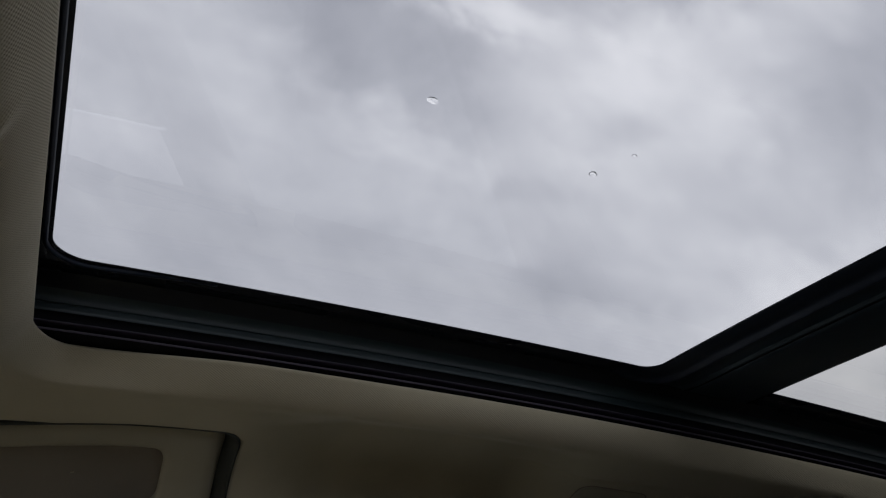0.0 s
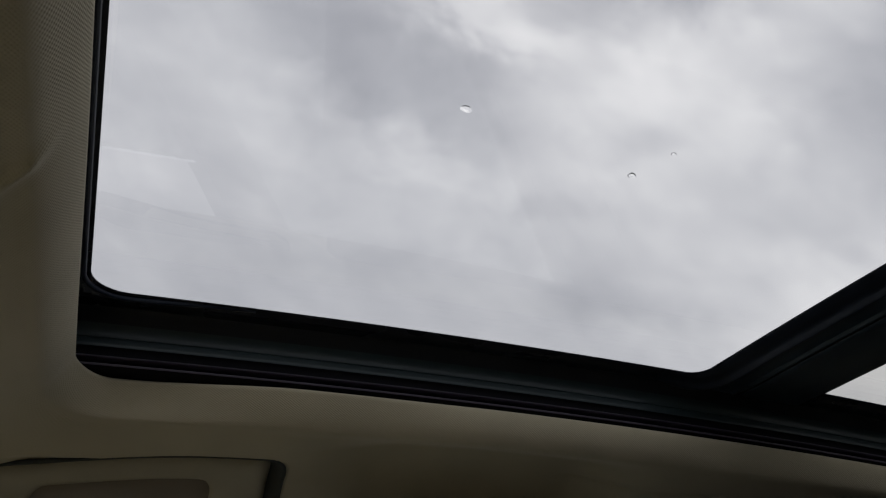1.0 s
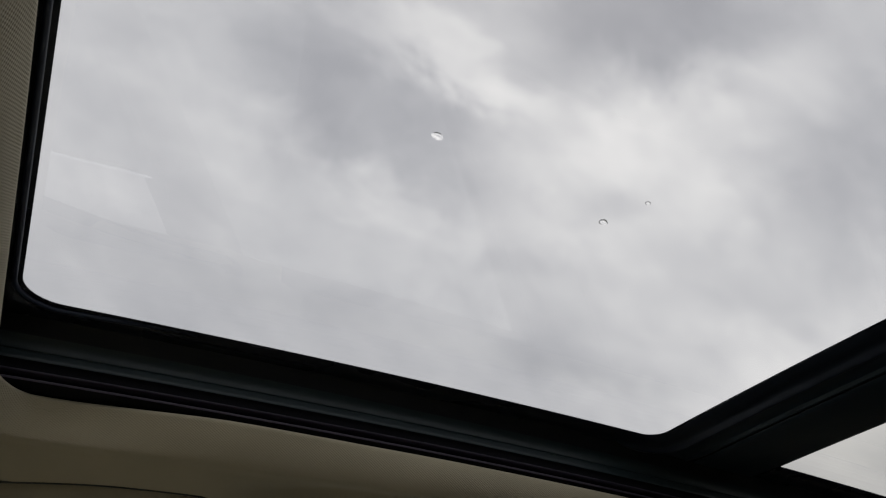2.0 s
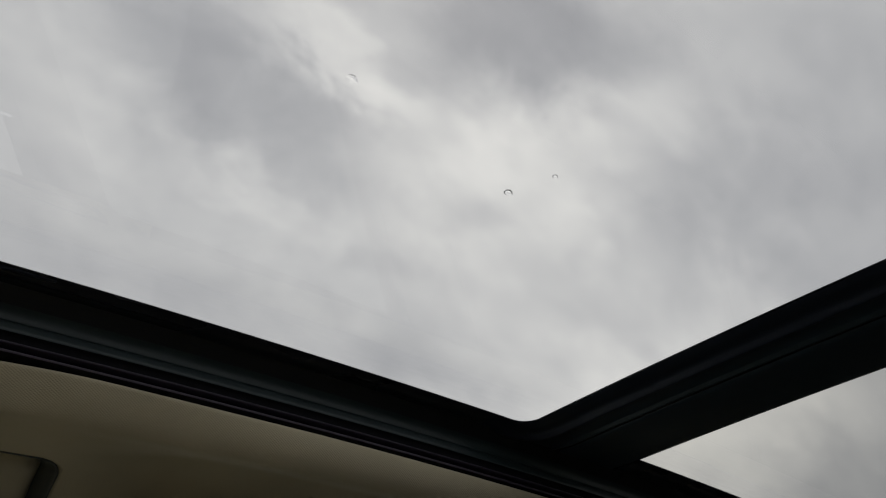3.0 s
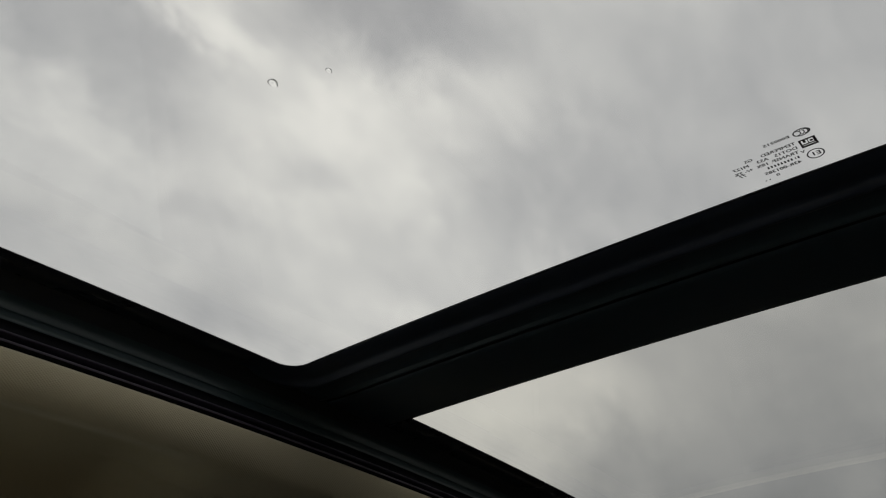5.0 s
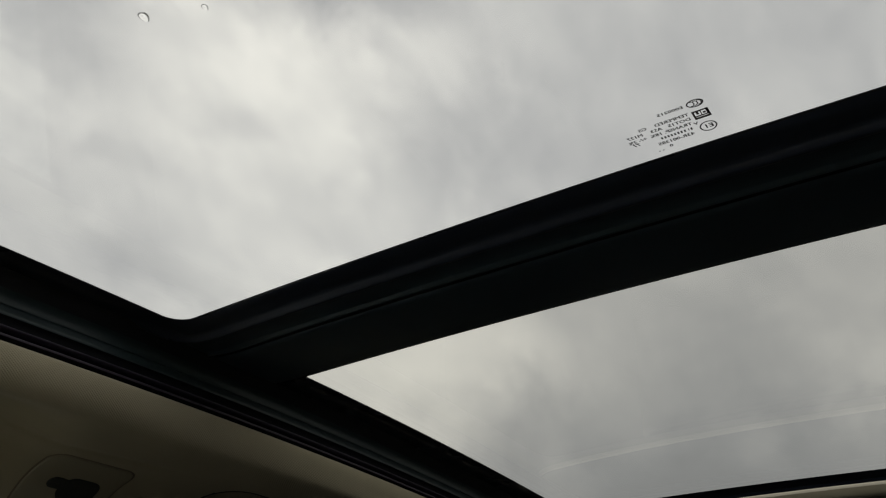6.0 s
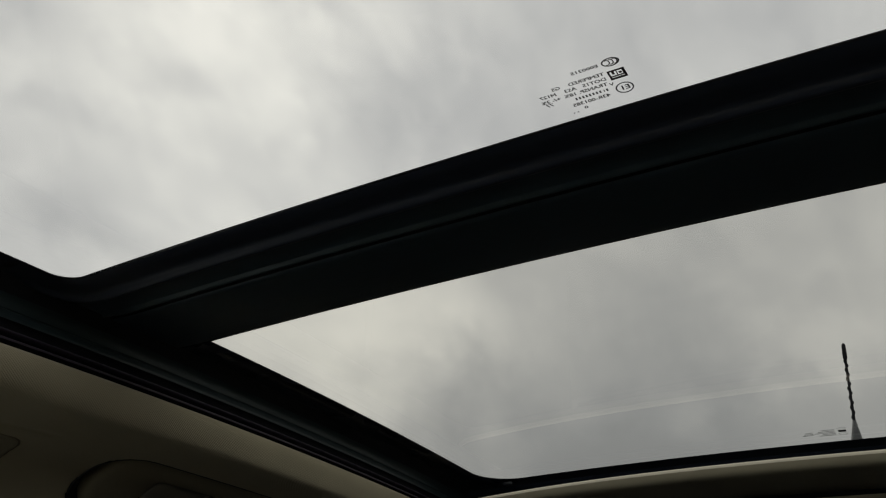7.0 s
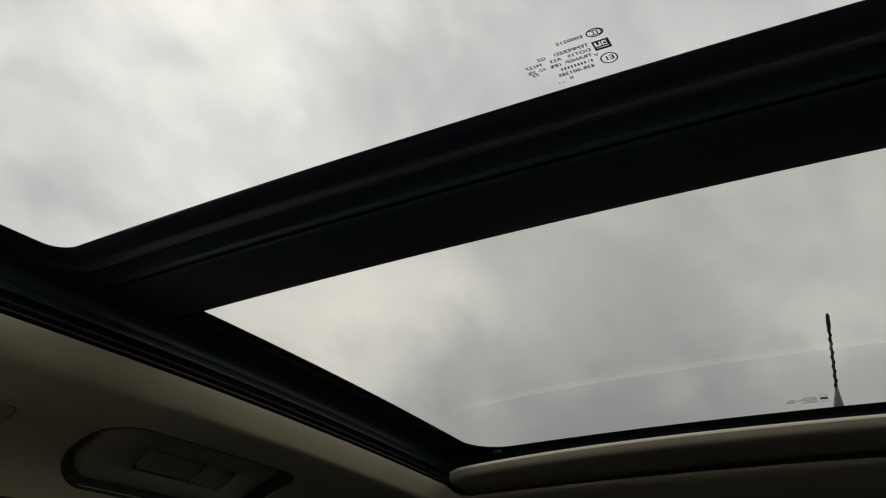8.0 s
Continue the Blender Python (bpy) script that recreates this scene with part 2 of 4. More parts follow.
def woven(name, colour, pitch, strength):
    """Knitted roof lining: fine diagonal rows of stitches with a slow change of tone. It reads the mesh's own unwrapped metres."""
    m = material(name, colour, 0.95, spec=0.15)
    n, l = m.node_tree.nodes, m.node_tree.links
    b = n["Principled BSDF"]
    b.inputs["Sheen Weight"].default_value = 0.15
    uv = n.new("ShaderNodeUVMap")
    waves = []
    for turn in (-1.0, 1.0):
        mp = n.new("ShaderNodeMapping")
        mp.inputs["Rotation"].default_value = (0, 0, turn)
        l.new(uv.outputs[0], mp.inputs["Vector"])
        w = n.new("ShaderNodeTexWave")
        w.inputs["Scale"].default_value = 0.314 / pitch
        w.inputs["Distortion"].default_value, w.inputs["Detail"].default_value, w.inputs["Detail Scale"].default_value = 1.2, 2, 0.6
        l.new(mp.outputs[0], w.inputs["Vector"])
        waves.append(w)
    knit = n.new("ShaderNodeMath")
    knit.operation = "MULTIPLY_ADD"
    l.new(waves[1].outputs["Fac"], knit.inputs[0])
    knit.inputs[1].default_value = 0.85
    l.new(waves[0].outputs["Fac"], knit.inputs[2])
    # the cloth is pressed flat away from the wrapped edge
    across = n.new("ShaderNodeSeparateXYZ")
    l.new(uv.outputs[0], across.inputs[0])
    flat = n.new("ShaderNodeMapRange")
    flat.inputs["From Min"].default_value, flat.inputs["From Max"].default_value = 0.03, 0.075
    flat.inputs["To Min"].default_value, flat.inputs["To Max"].default_value = 1.0, 0.15
    l.new(across.outputs[1], flat.inputs["Value"])
    worn = n.new("ShaderNodeMath")
    worn.operation = "MULTIPLY"
    l.new(knit.outputs[0], worn.inputs[0])
    l.new(flat.outputs[0], worn.inputs[1])
    knit = worn
    tone = n.new("ShaderNodeTexNoise")
    tone.inputs["Scale"].default_value, tone.inputs["Detail"].default_value = 9, 5
    l.new(uv.outputs[0], tone.inputs["Vector"])
    both = n.new("ShaderNodeMath")
    both.operation = "MULTIPLY_ADD"
    both.inputs[1].default_value = 0.12
    l.new(knit.outputs[0], both.inputs[0])
    l.new(tone.outputs["Fac"], both.inputs[2])
    mr = n.new("ShaderNodeMapRange")
    mr.inputs["From Min"].default_value, mr.inputs["From Max"].default_value = 0.3, 1.0
    mr.inputs["To Min"].default_value, mr.inputs["To Max"].default_value = 0.86, 1.10
    l.new(both.outputs[0], mr.inputs["Value"])
    mul = n.new("ShaderNodeVectorMath")
    mul.operation = "SCALE"
    mul.inputs[0].default_value = colour
    l.new(mr.outputs[0], mul.inputs["Scale"])
    l.new(mul.outputs[0], b.inputs["Base Color"])
    bp = n.new("ShaderNodeBump")
    bp.inputs["Strength"].default_value, bp.inputs["Distance"].default_value = strength, 0.0006
    l.new(knit.outputs[0], bp.inputs["Height"])
    l.new(bp.outputs[0], b.inputs["Normal"])
    return m


def clear_pane(name, tint, gloss=True):
    """Thin tinted safety glass: straight-through tint with a Fresnel gloss."""
    m = bpy.data.materials.new(name)
    m.use_nodes = True
    n, l = m.node_tree.nodes, m.node_tree.links
    n.clear()
    o = n.new("ShaderNodeOutputMaterial")
    t = n.new("ShaderNodeBsdfTransparent")
    t.inputs[0].default_value = (*tint, 1)
    g = n.new("ShaderNodeBsdfGlossy")
    g.inputs["Roughness"].default_value = 0.0
    f = n.new("ShaderNodeFresnel")
    f.inputs[0].default_value = 1.53
    if not gloss:
        l.new(t.outputs[0], o.inputs[0])
        return m
    x = n.new("ShaderNodeMixShader")
    l.new(f.outputs[0], x.inputs[0])
    l.new(t.outputs[0], x.inputs[1])
    l.new(g.outputs[0], x.inputs[2])
    l.new(x.outputs[0], o.inputs[0])
    return m


LINING = woven("beige_lining", (0.475, 0.427, 0.302), 0.0017, 0.42)
SHADE_CLOTH = woven("beige_shade_cloth", (0.36, 0.33, 0.245), 0.0014, 0.3)
BEIGE_PLASTIC = material("beige_plastic", (0.36, 0.328, 0.24), 0.55, grain=(900, 0.05, 0.15))
PALE_PLASTIC = material("pale_beige_plastic", (0.62, 0.57, 0.47), 0.6, grain=(900, 0.05, 0.15))
SATIN_PLASTIC = material("satin_beige_plastic", (0.30, 0.28, 0.23), 0.2, grain=(600, 0.05, 0.05))
# dark colour that stands for the shade in gaps and openings
SHADED_GAP = material("shaded_gap_dark", (0.035, 0.038, 0.032), 0.7, grain=(600, 0.1, 0.1))
# darker copy of the beige plastic, with the shade of recesses in its colour
SHADED_PLASTIC = material("shaded_brown_plastic", (0.22, 0.19, 0.15), 0.7, grain=(900, 0.06, 0.2))
BLACK_PLASTIC = material("black_plastic", (0.019, 0.022, 0.028), 0.34, grain=(1200, 0.15, 0.12))
RAIL_PAINT = material("black_rail_paint", (0.033, 0.052, 0.058), 0.35, grain=(700, 0.12, 0.06))
TRACK_PLASTIC = material("dark_track_plastic", (0.055, 0.045, 0.066), 0.36, grain=(1200, 0.12, 0.1))
FELT = material("black_felt", (0.013, 0.013, 0.016), 0.95, grain=(800, 0.2, 0.3), spec=0.1)
RUBBER = material("black_rubber", (0.020, 0.022, 0.028), 0.55, grain=(1500, 0.1, 0.2))
SEAL_RUBBER = material("satin_seal_rubber", (0.028, 0.036, 0.056), 0.32, grain=(900, 0.1, 0.0), spec=0.30)
BEAM_PLASTIC = material("dark_beam_plastic", (0.040, 0.062, 0.082), 0.36, grain=(1200, 0.15, 0.12), spec=0.36)
FRIT = material("black_ceramic_border", (0.016, 0.018, 0.024), 0.28, grain=(300, 0.1, 0.0))
PRINT = material("black_print", (0.012, 0.012, 0.012), 0.7, grain=(2000, 0.1, 0.0))
MAKER_PRINT = material("brown_black_print", (0.022, 0.008, 0.007), 0.7, grain=(2000, 0.1, 0.0))
ROOF_PAINT = material("dark_roof_paint", (0.05, 0.05, 0.055), 0.3, metal=0.3, grain=(400, 0.08, 0.02))
SHADE_BACK = material("dark_shade_backing", (0.03, 0.032, 0.036), 0.75, grain=(600, 0.1, 0.2))
# cabin shell colours: pale front bounces light up, dark rear holds it back
FRONT_CARPET = material("beige_cabin_carpet", (0.56, 0.50, 0.37), 0.9, grain=(250, 0.12, 0.3))
REAR_CARPET = material("dark_cabin_carpet", (0.05, 0.046, 0.04), 0.9, grain=(250, 0.12, 0.3))
DARK_TRIM = material("beige_bulkhead_trim", (0.62, 0.54, 0.41), 0.8, grain=(250, 0.12, 0.3))
BEIGE_TRIM = material("beige_cabin_trim", (0.64, 0.55, 0.40), 0.8, grain=(250, 0.08, 0.3))
PILLAR_TRIM = material("dark_pillar_cloth", (0.03, 0.03, 0.028), 0.9, grain=(250, 0.1, 0.3))
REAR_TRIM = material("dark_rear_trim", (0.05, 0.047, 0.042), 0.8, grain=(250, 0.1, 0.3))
CONCRETE = material("pale_concrete", (0.56, 0.56, 0.54), 0.9, grain=(40, 0.15, 0.5))
INNER_FACE = clear_pane("glossy_inner_glass_face", (0.99, 0.99, 0.99))
ROOF_GLASS = clear_pane("tinted_roof_glass", (0.616, 0.626, 0.615), gloss=False)
REAR_GLASS = clear_pane("darker_tinted_roof_glass", (0.470, 0.475, 0.450), gloss=False)
PRIVACY_GLASS = clear_pane("privacy_glass", (0.07, 0.07, 0.072), gloss=False)
FRONT_SIDE_GLASS = clear_pane("tinted_front_side_glass", (0.58, 0.59, 0.58), gloss=False)
DRIVER_GLASS = clear_pane("driver_window_glass", (0.24, 0.25, 0.24), gloss=False)
TINTED_GLASS = clear_pane("tinted_door_glass", (0.68, 0.70, 0.69), gloss=False)
GLASS_EDGE = material("polished_glass_edge", (0.88, 0.90, 0.90), 0.25, metal=1.0, grain=(500, 0.03, 0.05))
SIDE_GLASS = clear_pane("side_window_glass", (0.88, 0.90, 0.89), gloss=False)
WATER = material("water", (1, 1, 1), 0.0)
WATER.node_tree.nodes["Principled BSDF"].inputs["Transmission Weight"].default_value = 1.0
WATER.node_tree.nodes["Principled BSDF"].inputs["IOR"].default_value = 1.33


# ---- mesh helpers ----
def mesh_object(name, verts, faces, mat, uvs=None, smooth=True):
    me = bpy.data.meshes.new(name)
    me.from_pydata([tuple(v) for v in verts], [], faces)
    if uvs is not None:
        layer = me.uv_layers.new(name="metres")
        for loop in me.loops:
            layer.data[loop.index].uv = uvs[loop.vertex_index]
    me.materials.append(mat)
    if smooth:
        me.polygons.foreach_set("use_smooth", [True] * len(me.polygons))
    me.update()
    return new(name, me)


def child(ob, parent, label=""):
    ob.parent = parent
    if label:
        ob["label"] = label
    return ob


def empty(name, place=(0, 0, 0)):
    ob = new(name)
    ob.empty_display_size = 0.05
    ob.location = place
    return ob


def at_root(verts, root):
    o = root.location
    return [(v[0] - o.x, v[1] - o.y, v[2] - o.z) for v in verts]


def grid(rows, closed_u=False, closed_v=False):
    """Vertices and quads of a list of rows of points, all of one length."""
    nu, nv = len(rows), len(rows[0])
    verts = [p for r in rows for p in r]
    faces = []
    for i in range(nu if closed_u else nu - 1):
        for j in range(nv if closed_v else nv - 1):
            a, b = i * nv + j, i * nv + (j + 1) % nv
            c, d = ((i + 1) % nu) * nv + (j + 1) % nv, ((i + 1) % nu) * nv + j
            faces.append((a, b, c, d))
    return verts, faces


def sheet(name, rows, mat, root=None, label="", uv=None, closed_u=False, closed_v=False, smooth=True):
    verts, faces = grid(rows, closed_u, closed_v)
    if root is not None:
        verts = at_root(verts, root)
    uvs = [q for r in uv for q in r] if uv else None
    ob = mesh_object(name, verts, faces, mat, uvs, smooth)
    return child(ob, root, label) if root is not None else ob


def steps(a, b, size):
    n = max(1, int(math.ceil(abs(b - a) / size)))
    return [a + (b - a) * i / n for i in range(n + 1)]


def rounded(x0, x1, y0, y1, radii, size=0.02, arc=10):
    """Points of a rounded rectangle with their outward directions, anticlockwise from (x1, y0). radii: at x1y0, x1y1, x0y1, x0y0."""
    corners = [(x1, y0, 1, -1, -90), (x1, y1, 1, 1, 0), (x0, y1, -1, 1, 90), (x0, y0, -1, -1, 180)]
    pts = []
    for (cx, cy, sx, sy, a0), r in zip(corners, radii):
        ox, oy = cx - sx * r, cy - sy * r
        for i in range(arc + 1):
            a = radians(a0 + 90 * i / arc)
            pts.append((ox + r * math.cos(a), oy + r * math.sin(a), math.cos(a), math.sin(a)))
    full = []
    for i, p in enumerate(pts):
        q = pts[(i + 1) % len(pts)]
        full.append(p)
        gap = math.hypot(q[0] - p[0], q[1] - p[1])
        if gap > size * 1.5:
            for s in steps(0, 1, size / gap)[1:-1]:
                full.append((p[0] + (q[0] - p[0]) * s, p[1] + (q[1] - p[1]) * s, p[2], p[3]))
    return full


def on_roof(x, y, d):
    return (x, y, roof_z(x, y) + d)


def ring(path, profile):
    """Rows of points round a path: profile is a list of (outward, down) offsets from the roof."""
    return [[on_roof(x + nx * o, y + ny * o, d) for o, d in profile] for x, y, nx, ny in path]


def smooth_profile(points, count):
    """A polyline resampled evenly; gives points and arc lengths."""
    pts = [Vector(p) for p in points]
    dense = []
    for i in range(len(pts) - 1):
        p0, p1, p2, p3 = pts[max(i - 1, 0)], pts[i], pts[i + 1], pts[min(i + 2, len(pts) - 1)]
        for k in range(12):
            t = k / 12
            dense.append(0.5 * ((2 * p1) + (p2 - p0) * t + (2 * p0 - 5 * p1 + 4 * p2 - p3) * t * t + (3 * p1 - p0 - 3 * p2 + p3) * t ** 3))
    dense.append(pts[-1])
    length = [0.0]
    for a, b in zip(dense, dense[1:]):
        length.append(length[-1] + (b - a).length)
    n = count
    out_pts = []
    for i in range(n + 1):
        s = length[-1] * i / n
        k = max(j for j in range(len(length)) if length[j] <= s + 1e-9)
        k = min(k, len(dense) - 2)
        t = (s - length[k]) / max(1e-9, length[k + 1] - length[k])
        p = dense[k].lerp(dense[k + 1], t)
        out_pts.append((p[0], p[1], s))
    return out_pts


def box_mesh(name, lo, hi, mat, bevel=0.0, root=None, label=""):
    bm = bmesh.new()
    bmesh.ops.create_cube(bm, size=1)
    for v in bm.verts:
        v.co = Vector([lo[i] + (v.co[i] + 0.5) * (hi[i] - lo[i]) for i in range(3)])
    if bevel:
        bmesh.ops.bevel(bm, geom=list(bm.edges), offset=bevel, segments=2, affect="EDGES", profile=0.6)
    if root is not None:
        bmesh.ops.translate(bm, verts=list(bm.verts), vec=-root.location)
    me = bpy.data.meshes.new(name)
    bm.to_mesh(me)
    bm.free()
    me.materials.append(mat)
    ob = new(name, me)
    return child(ob, root, label) if root is not None else ob


def smoothstep(a, b, v):
    t = min(1.0, max(0.0, (v - a) / (b - a)))
    return t * t * (3 - 2 * t)


# ---- ground and cabin shell ----
ground = mesh_object("ground", [(-2500, -2500, 0), (2500, -2500, 0), (2500, 2500, 0), (-2500, 2500, 0)], [(0, 1, 2, 3)], CONCRETE, smooth=False)
tagged(ground, "pale concrete ground under the car", "ground", kind="structure")
# unseen floor, split to shape the bounce: pale in front, dark behind
floor = box_mesh("floor", (-1.3, -1.25, 0.28), (-0.05, 0.27, 0.33), FRONT_CARPET, 0.004)
tagged(floor, "unseen front cabin floor, beige to bounce light onto the lining", "floor", kind="structure")


rear_floor = box_mesh("floor_rear", (-0.05, -1.25, 0.28), (2.3, 0.27, 0.33), REAR_CARPET, 0.004)
tagged(rear_floor, "unseen rear cabin floor, dark to hold back bounced light", "floor", kind="structure")


SILL, HEAD = 0.92, 1.376


def prism(bm, y0, y1, z0, z1, bottom, top):
    """An upright slab whose ends lean: bottom and top are its x ranges at z0 and z1."""
    vs = [bm.verts.new((x, y, z)) for z, span in ((z0, bottom), (z1, top)) for y in (y0, y1) for x in span]
    for f in ((0, 1, 3, 2), (4, 6, 7, 5), (0, 4, 5, 1), (2, 3, 7, 6), (0, 2, 6, 4), (1, 5, 7, 3)):
        bm.faces.new([vs[i] for i in f])


def prism_object(name, mat, blocks):
    bm = bmesh.new()
    for args in blocks:
        prism(bm, *args)
    bmesh.ops.recalc_face_normals(bm, faces=list(bm.faces))
    me = bpy.data.meshes.new(name)
    bm.to_mesh(me)
    bm.free()
    me.materials.append(mat)
    return new(name, me)


def lean_x(x, z, slope):
    """The window pillars lean to the rear towards the roof; x is their place at the window head."""
    return x - slope * (HEAD - z)


def cabin_side(name, y0, y1, x0, x1, pillars, mat, label):
    """A side of the cabin: door panel, roof rail and the pillars between the windows."""
    blocks = [(y0, y1, 0.33, SILL, (x0, x1), (x0, x1)), (y0, y1, HEAD, 1.43, (x0, x1), (x0, x1))]
    for a, b, slope in pillars:
        blocks.append((y0, y1, SILL, HEAD, (lean_x(a, SILL, slope), lean_x(b, SILL, slope)), (a, b)))
    tagged(prism_object(name, mat, blocks), label, "wall", kind="structure")


B_PILLAR = (0.137, 0.204, 0.57)
C_PILLAR = (0.60, 0.72, 0.35)
D_PILLAR = (1.35, 2.3, 0.0)
for side_name, y0, y1 in (("right", 0.195, 0.235), ("left", -1.215, -1.175)):
    tagged(prism_object("wall_pillar_" + side_name, PILLAR_TRIM, [(y0, y1, SILL, HEAD, tuple(lean_x(v, SILL, B_PILLAR[2]) for v in B_PILLAR[:2]), B_PILLAR[:2])]),
           "dark trimmed leaning door pillar between the side windows", "pillar", kind="structure")
    # sides split the same way to shape bounced light
    cabin_side("wall_" + side_name, y0, y1, -1.3, 0.25, [(-1.3, -1.22, 0.0)], BEIGE_TRIM,
               "beige trimmed front cabin side below and above the windows")
    cabin_side("wall_rear_" + side_name, y0, y1, 0.25, 2.3, [C_PILLAR, D_PILLAR], REAR_TRIM, "dark trimmed rear cabin side with window openings")
SPANS = [((-1.22, 0.0), (B_PILLAR[0], B_PILLAR[2])), ((B_PILLAR[1], B_PILLAR[2]), (C_PILLAR[0], C_PILLAR[2])), ((C_PILLAR[1], C_PILLAR[2]), (1.35, 0.0))]
for i, y in enumerate((0.21, -1.19)):
    for k, ((a, sa), (b, sb)) in enumerate(SPANS):
        high = 1.288 if i == 0 and k == 0 else HEAD
        # unseen driver-side panes are tinted dark to hold down the cabin light
        glass = (FRONT_SIDE_GLASS, TINTED_GLASS, PRIVACY_GLASS)[k] if i == 0 else (DRIVER_GLASS if k == 0 else PRIVACY_GLASS)
        w = prism_object("window_%d" % (1 + i * 3 + k), glass,
                         [(y - 0.002, y + 0.002, SILL, high, (lean_x(a, SILL, sa), lean_x(b, SILL, sb)), (lean_x(a, high, sa), lean_x(b, high, sb)))])
        tagged(w, "smoke-tinted side window glass, slightly lowered" if glass == FRONT_SIDE_GLASS else "smoke-tinted side window glass of the car", "window", kind="structure")
        if i == 0 and k == 0:
            child(prism_object("glass_edge", GLASS_EDGE, [(y - 0.0022, y + 0.0022, high + 0.0003, high + 0.0045, (a, lean_x(b, high, sb)), (a, lean_x(b, high, sb)))]), w, "bright polished top edge of the glass")
front_wall = box_mesh("wall_front", (-1.35, -1.215, 0.33), (-1.3, 0.235, 0.95), DARK_TRIM, 0.004)
tagged(front_wall, "beige trimmed front bulkhead below the windscreen", "wall", kind="structure")
# added unseen wall that keeps front cabin light off the rear lining
light_block = box_mesh("wall_light_block", (0.24, -1.175, 0.33), (0.28, 0.195, 1.23), REAR_TRIM, 0.004)
tagged(light_block, "unseen dark wall added to block front light from the rear lining", "wall", kind="structure")
rear_wall = box_mesh("wall_rear", (2.3, -1.215, 0.33), (2.35, 0.235, 0.98), REAR_TRIM, 0.004)
tagged(rear_wall, "dark trimmed tailgate below the rear window", "wall", kind="structure")
rear_screen = box_mesh("window_8", (2.32, -1.165, 0.98), (2.325, 0.185, 1.40), PRIVACY_GLASS)
tagged(rear_screen, "smoke-tinted rear window of the car", "window", kind="structure")
screen = sheet("window_7", [[(-1.32, -1.2, 0.95), (-1.32, 0.22, 0.95)], [(-0.40, -1.2, 1.44), (-0.40, 0.22, 1.44)]], SIDE_GLASS)
sol = screen.modifiers.new("thickness", "SOLIDIFY")
sol.thickness = 0.005
tagged(screen, "sloping clear windscreen", "window", kind="structure")

# outer roof skin
outer = rounded(-0.045, 1.47, -1.03, 0.05, (0.04, 0.04, 0.04, 0.04), 0.03)
roof_rows = [[on_roof(x + nx * o * (1.0 if abs(ny) > 0.7 else f), y + ny * o, d) for o, d, f in
              ((0.0, -0.012, 1), (0.0, -0.002, 1), (0.03, 0.002, 1.3), (0.10, -0.006, 3.4 if nx > 0 else 2), (0.16, -0.06, 5 if nx > 0 else 2.2), (0.185, -0.17, 4.6 if nx > 0 else 2.2))]
             for x, y, nx, ny in outer]
roof = sheet("roof", roof_rows, ROOF_PAINT, closed_u=True)
tagged(roof, "dark painted steel roof skin around the glass", "roof", kind="structure")

# ---- roof lining ----
LIP_Y = 0.0266
OPEN_REAR = 1.378
PROFILE = smooth_profile([(0.012, -0.0575), (0.005, -0.0585), (0.001, -0.0600), (0.0, -0.0620), (0.0015, -0.066), (0.0046, -0.0730), (0.0090, -0.0806),
                          (0.0140, -0.0872), (0.0192, -0.0918), (0.0242, -0.0936), (0.0296, -0.0950), (0.0380, -0.0988), (0.055, -0.1046), (0.075, -0.1112), (0.093, -0.1200),
                          (0.108, -0.1330), (0.120, -0.152), (0.129, -0.178), (0.1315, -0.188)], 108)
# beside the rear seats the lining lies flatter before it turns down
PROFILE_REAR = smooth_profile([(0.012, -0.0575), (0.005, -0.0585), (0.001, -0.0600), (0.0, -0.0620), (-0.0004, -0.067), (0.0010, -0.0745), (0.0048, -0.0825),
                               (0.0105, -0.0885), (0.0160, -0.0915), (0.022, -0.0932), (0.034, -0.0955), (0.055, -0.0983), (0.078, -0.1010), (0.101, -0.1045),
                               (0.123, -0.1110), (0.141, -0.1210), (0.155, -0.1345), (0.163, -0.151), (0.1665, -0.166)], 108)
LIP_S = next(s for o, d, s in PROFILE if d < -0.0618)


def section(share):
    """The lining's section between the front (0) and the rear (1) form."""
    return [tuple(p + (q - p) * share for p, q in zip(a, b)) for a, b in zip(PROFILE, PROFILE_REAR)]


def rear_share(x):
    return smoothstep(0.205, 0.42, x)


SECTIONS = {}


def lining_point(x, s):
    """Outward and down offsets of the lining, s metres along its section from the lip."""
    key = round(rear_share(x), 2)
    if key not in SECTIONS:
        SECTIONS[key] = section(key)
    prof = SECTIONS[key]
    s += LIP_S
    for a, b in zip(prof, prof[1:]):
        if a[2] <= s <= b[2]:
            t = (s - a[2]) / (b[2] - a[2])
            return a[0] + (b[0] - a[0]) * t, a[1] + (b[1] - a[1]) * t
    a, b = prof[-2], prof[-1]
    t = (s - b[2]) / (b[2] - a[2])
    return b[0] + (b[0] - a[0]) * t, b[1] + (b[1] - a[1]) * t


def side_point(x, s, h=0.0):
    """A place on the passenger side of the lining, h metres out into the cabin."""
    o, d = lining_point(x, s)
    o2, d2 = lining_point(x, s + 0.004)
    o1, d1 = lining_point(x, s - 0.004)
    t = Vector((o2 - o1, d2 - d1)).normalized()
    return on_roof(x, LIP_Y + o + t.y * h, d - t.x * h)


FRONT_HANDLE = (-0.085, 0.183, 0.0904, 0.1796)
FRONT_POCKET = (-0.10, 0.195, 0.0841, 0.1866)
REAR_HANDLE = (0.799, 1.072, 0.0970, 0.191)
REAR_POCKET = (0.782, 1.088, 0.0835, 0.198)
HOOK_PLATE = (0.597, 0.690, 0.112, 0.205)


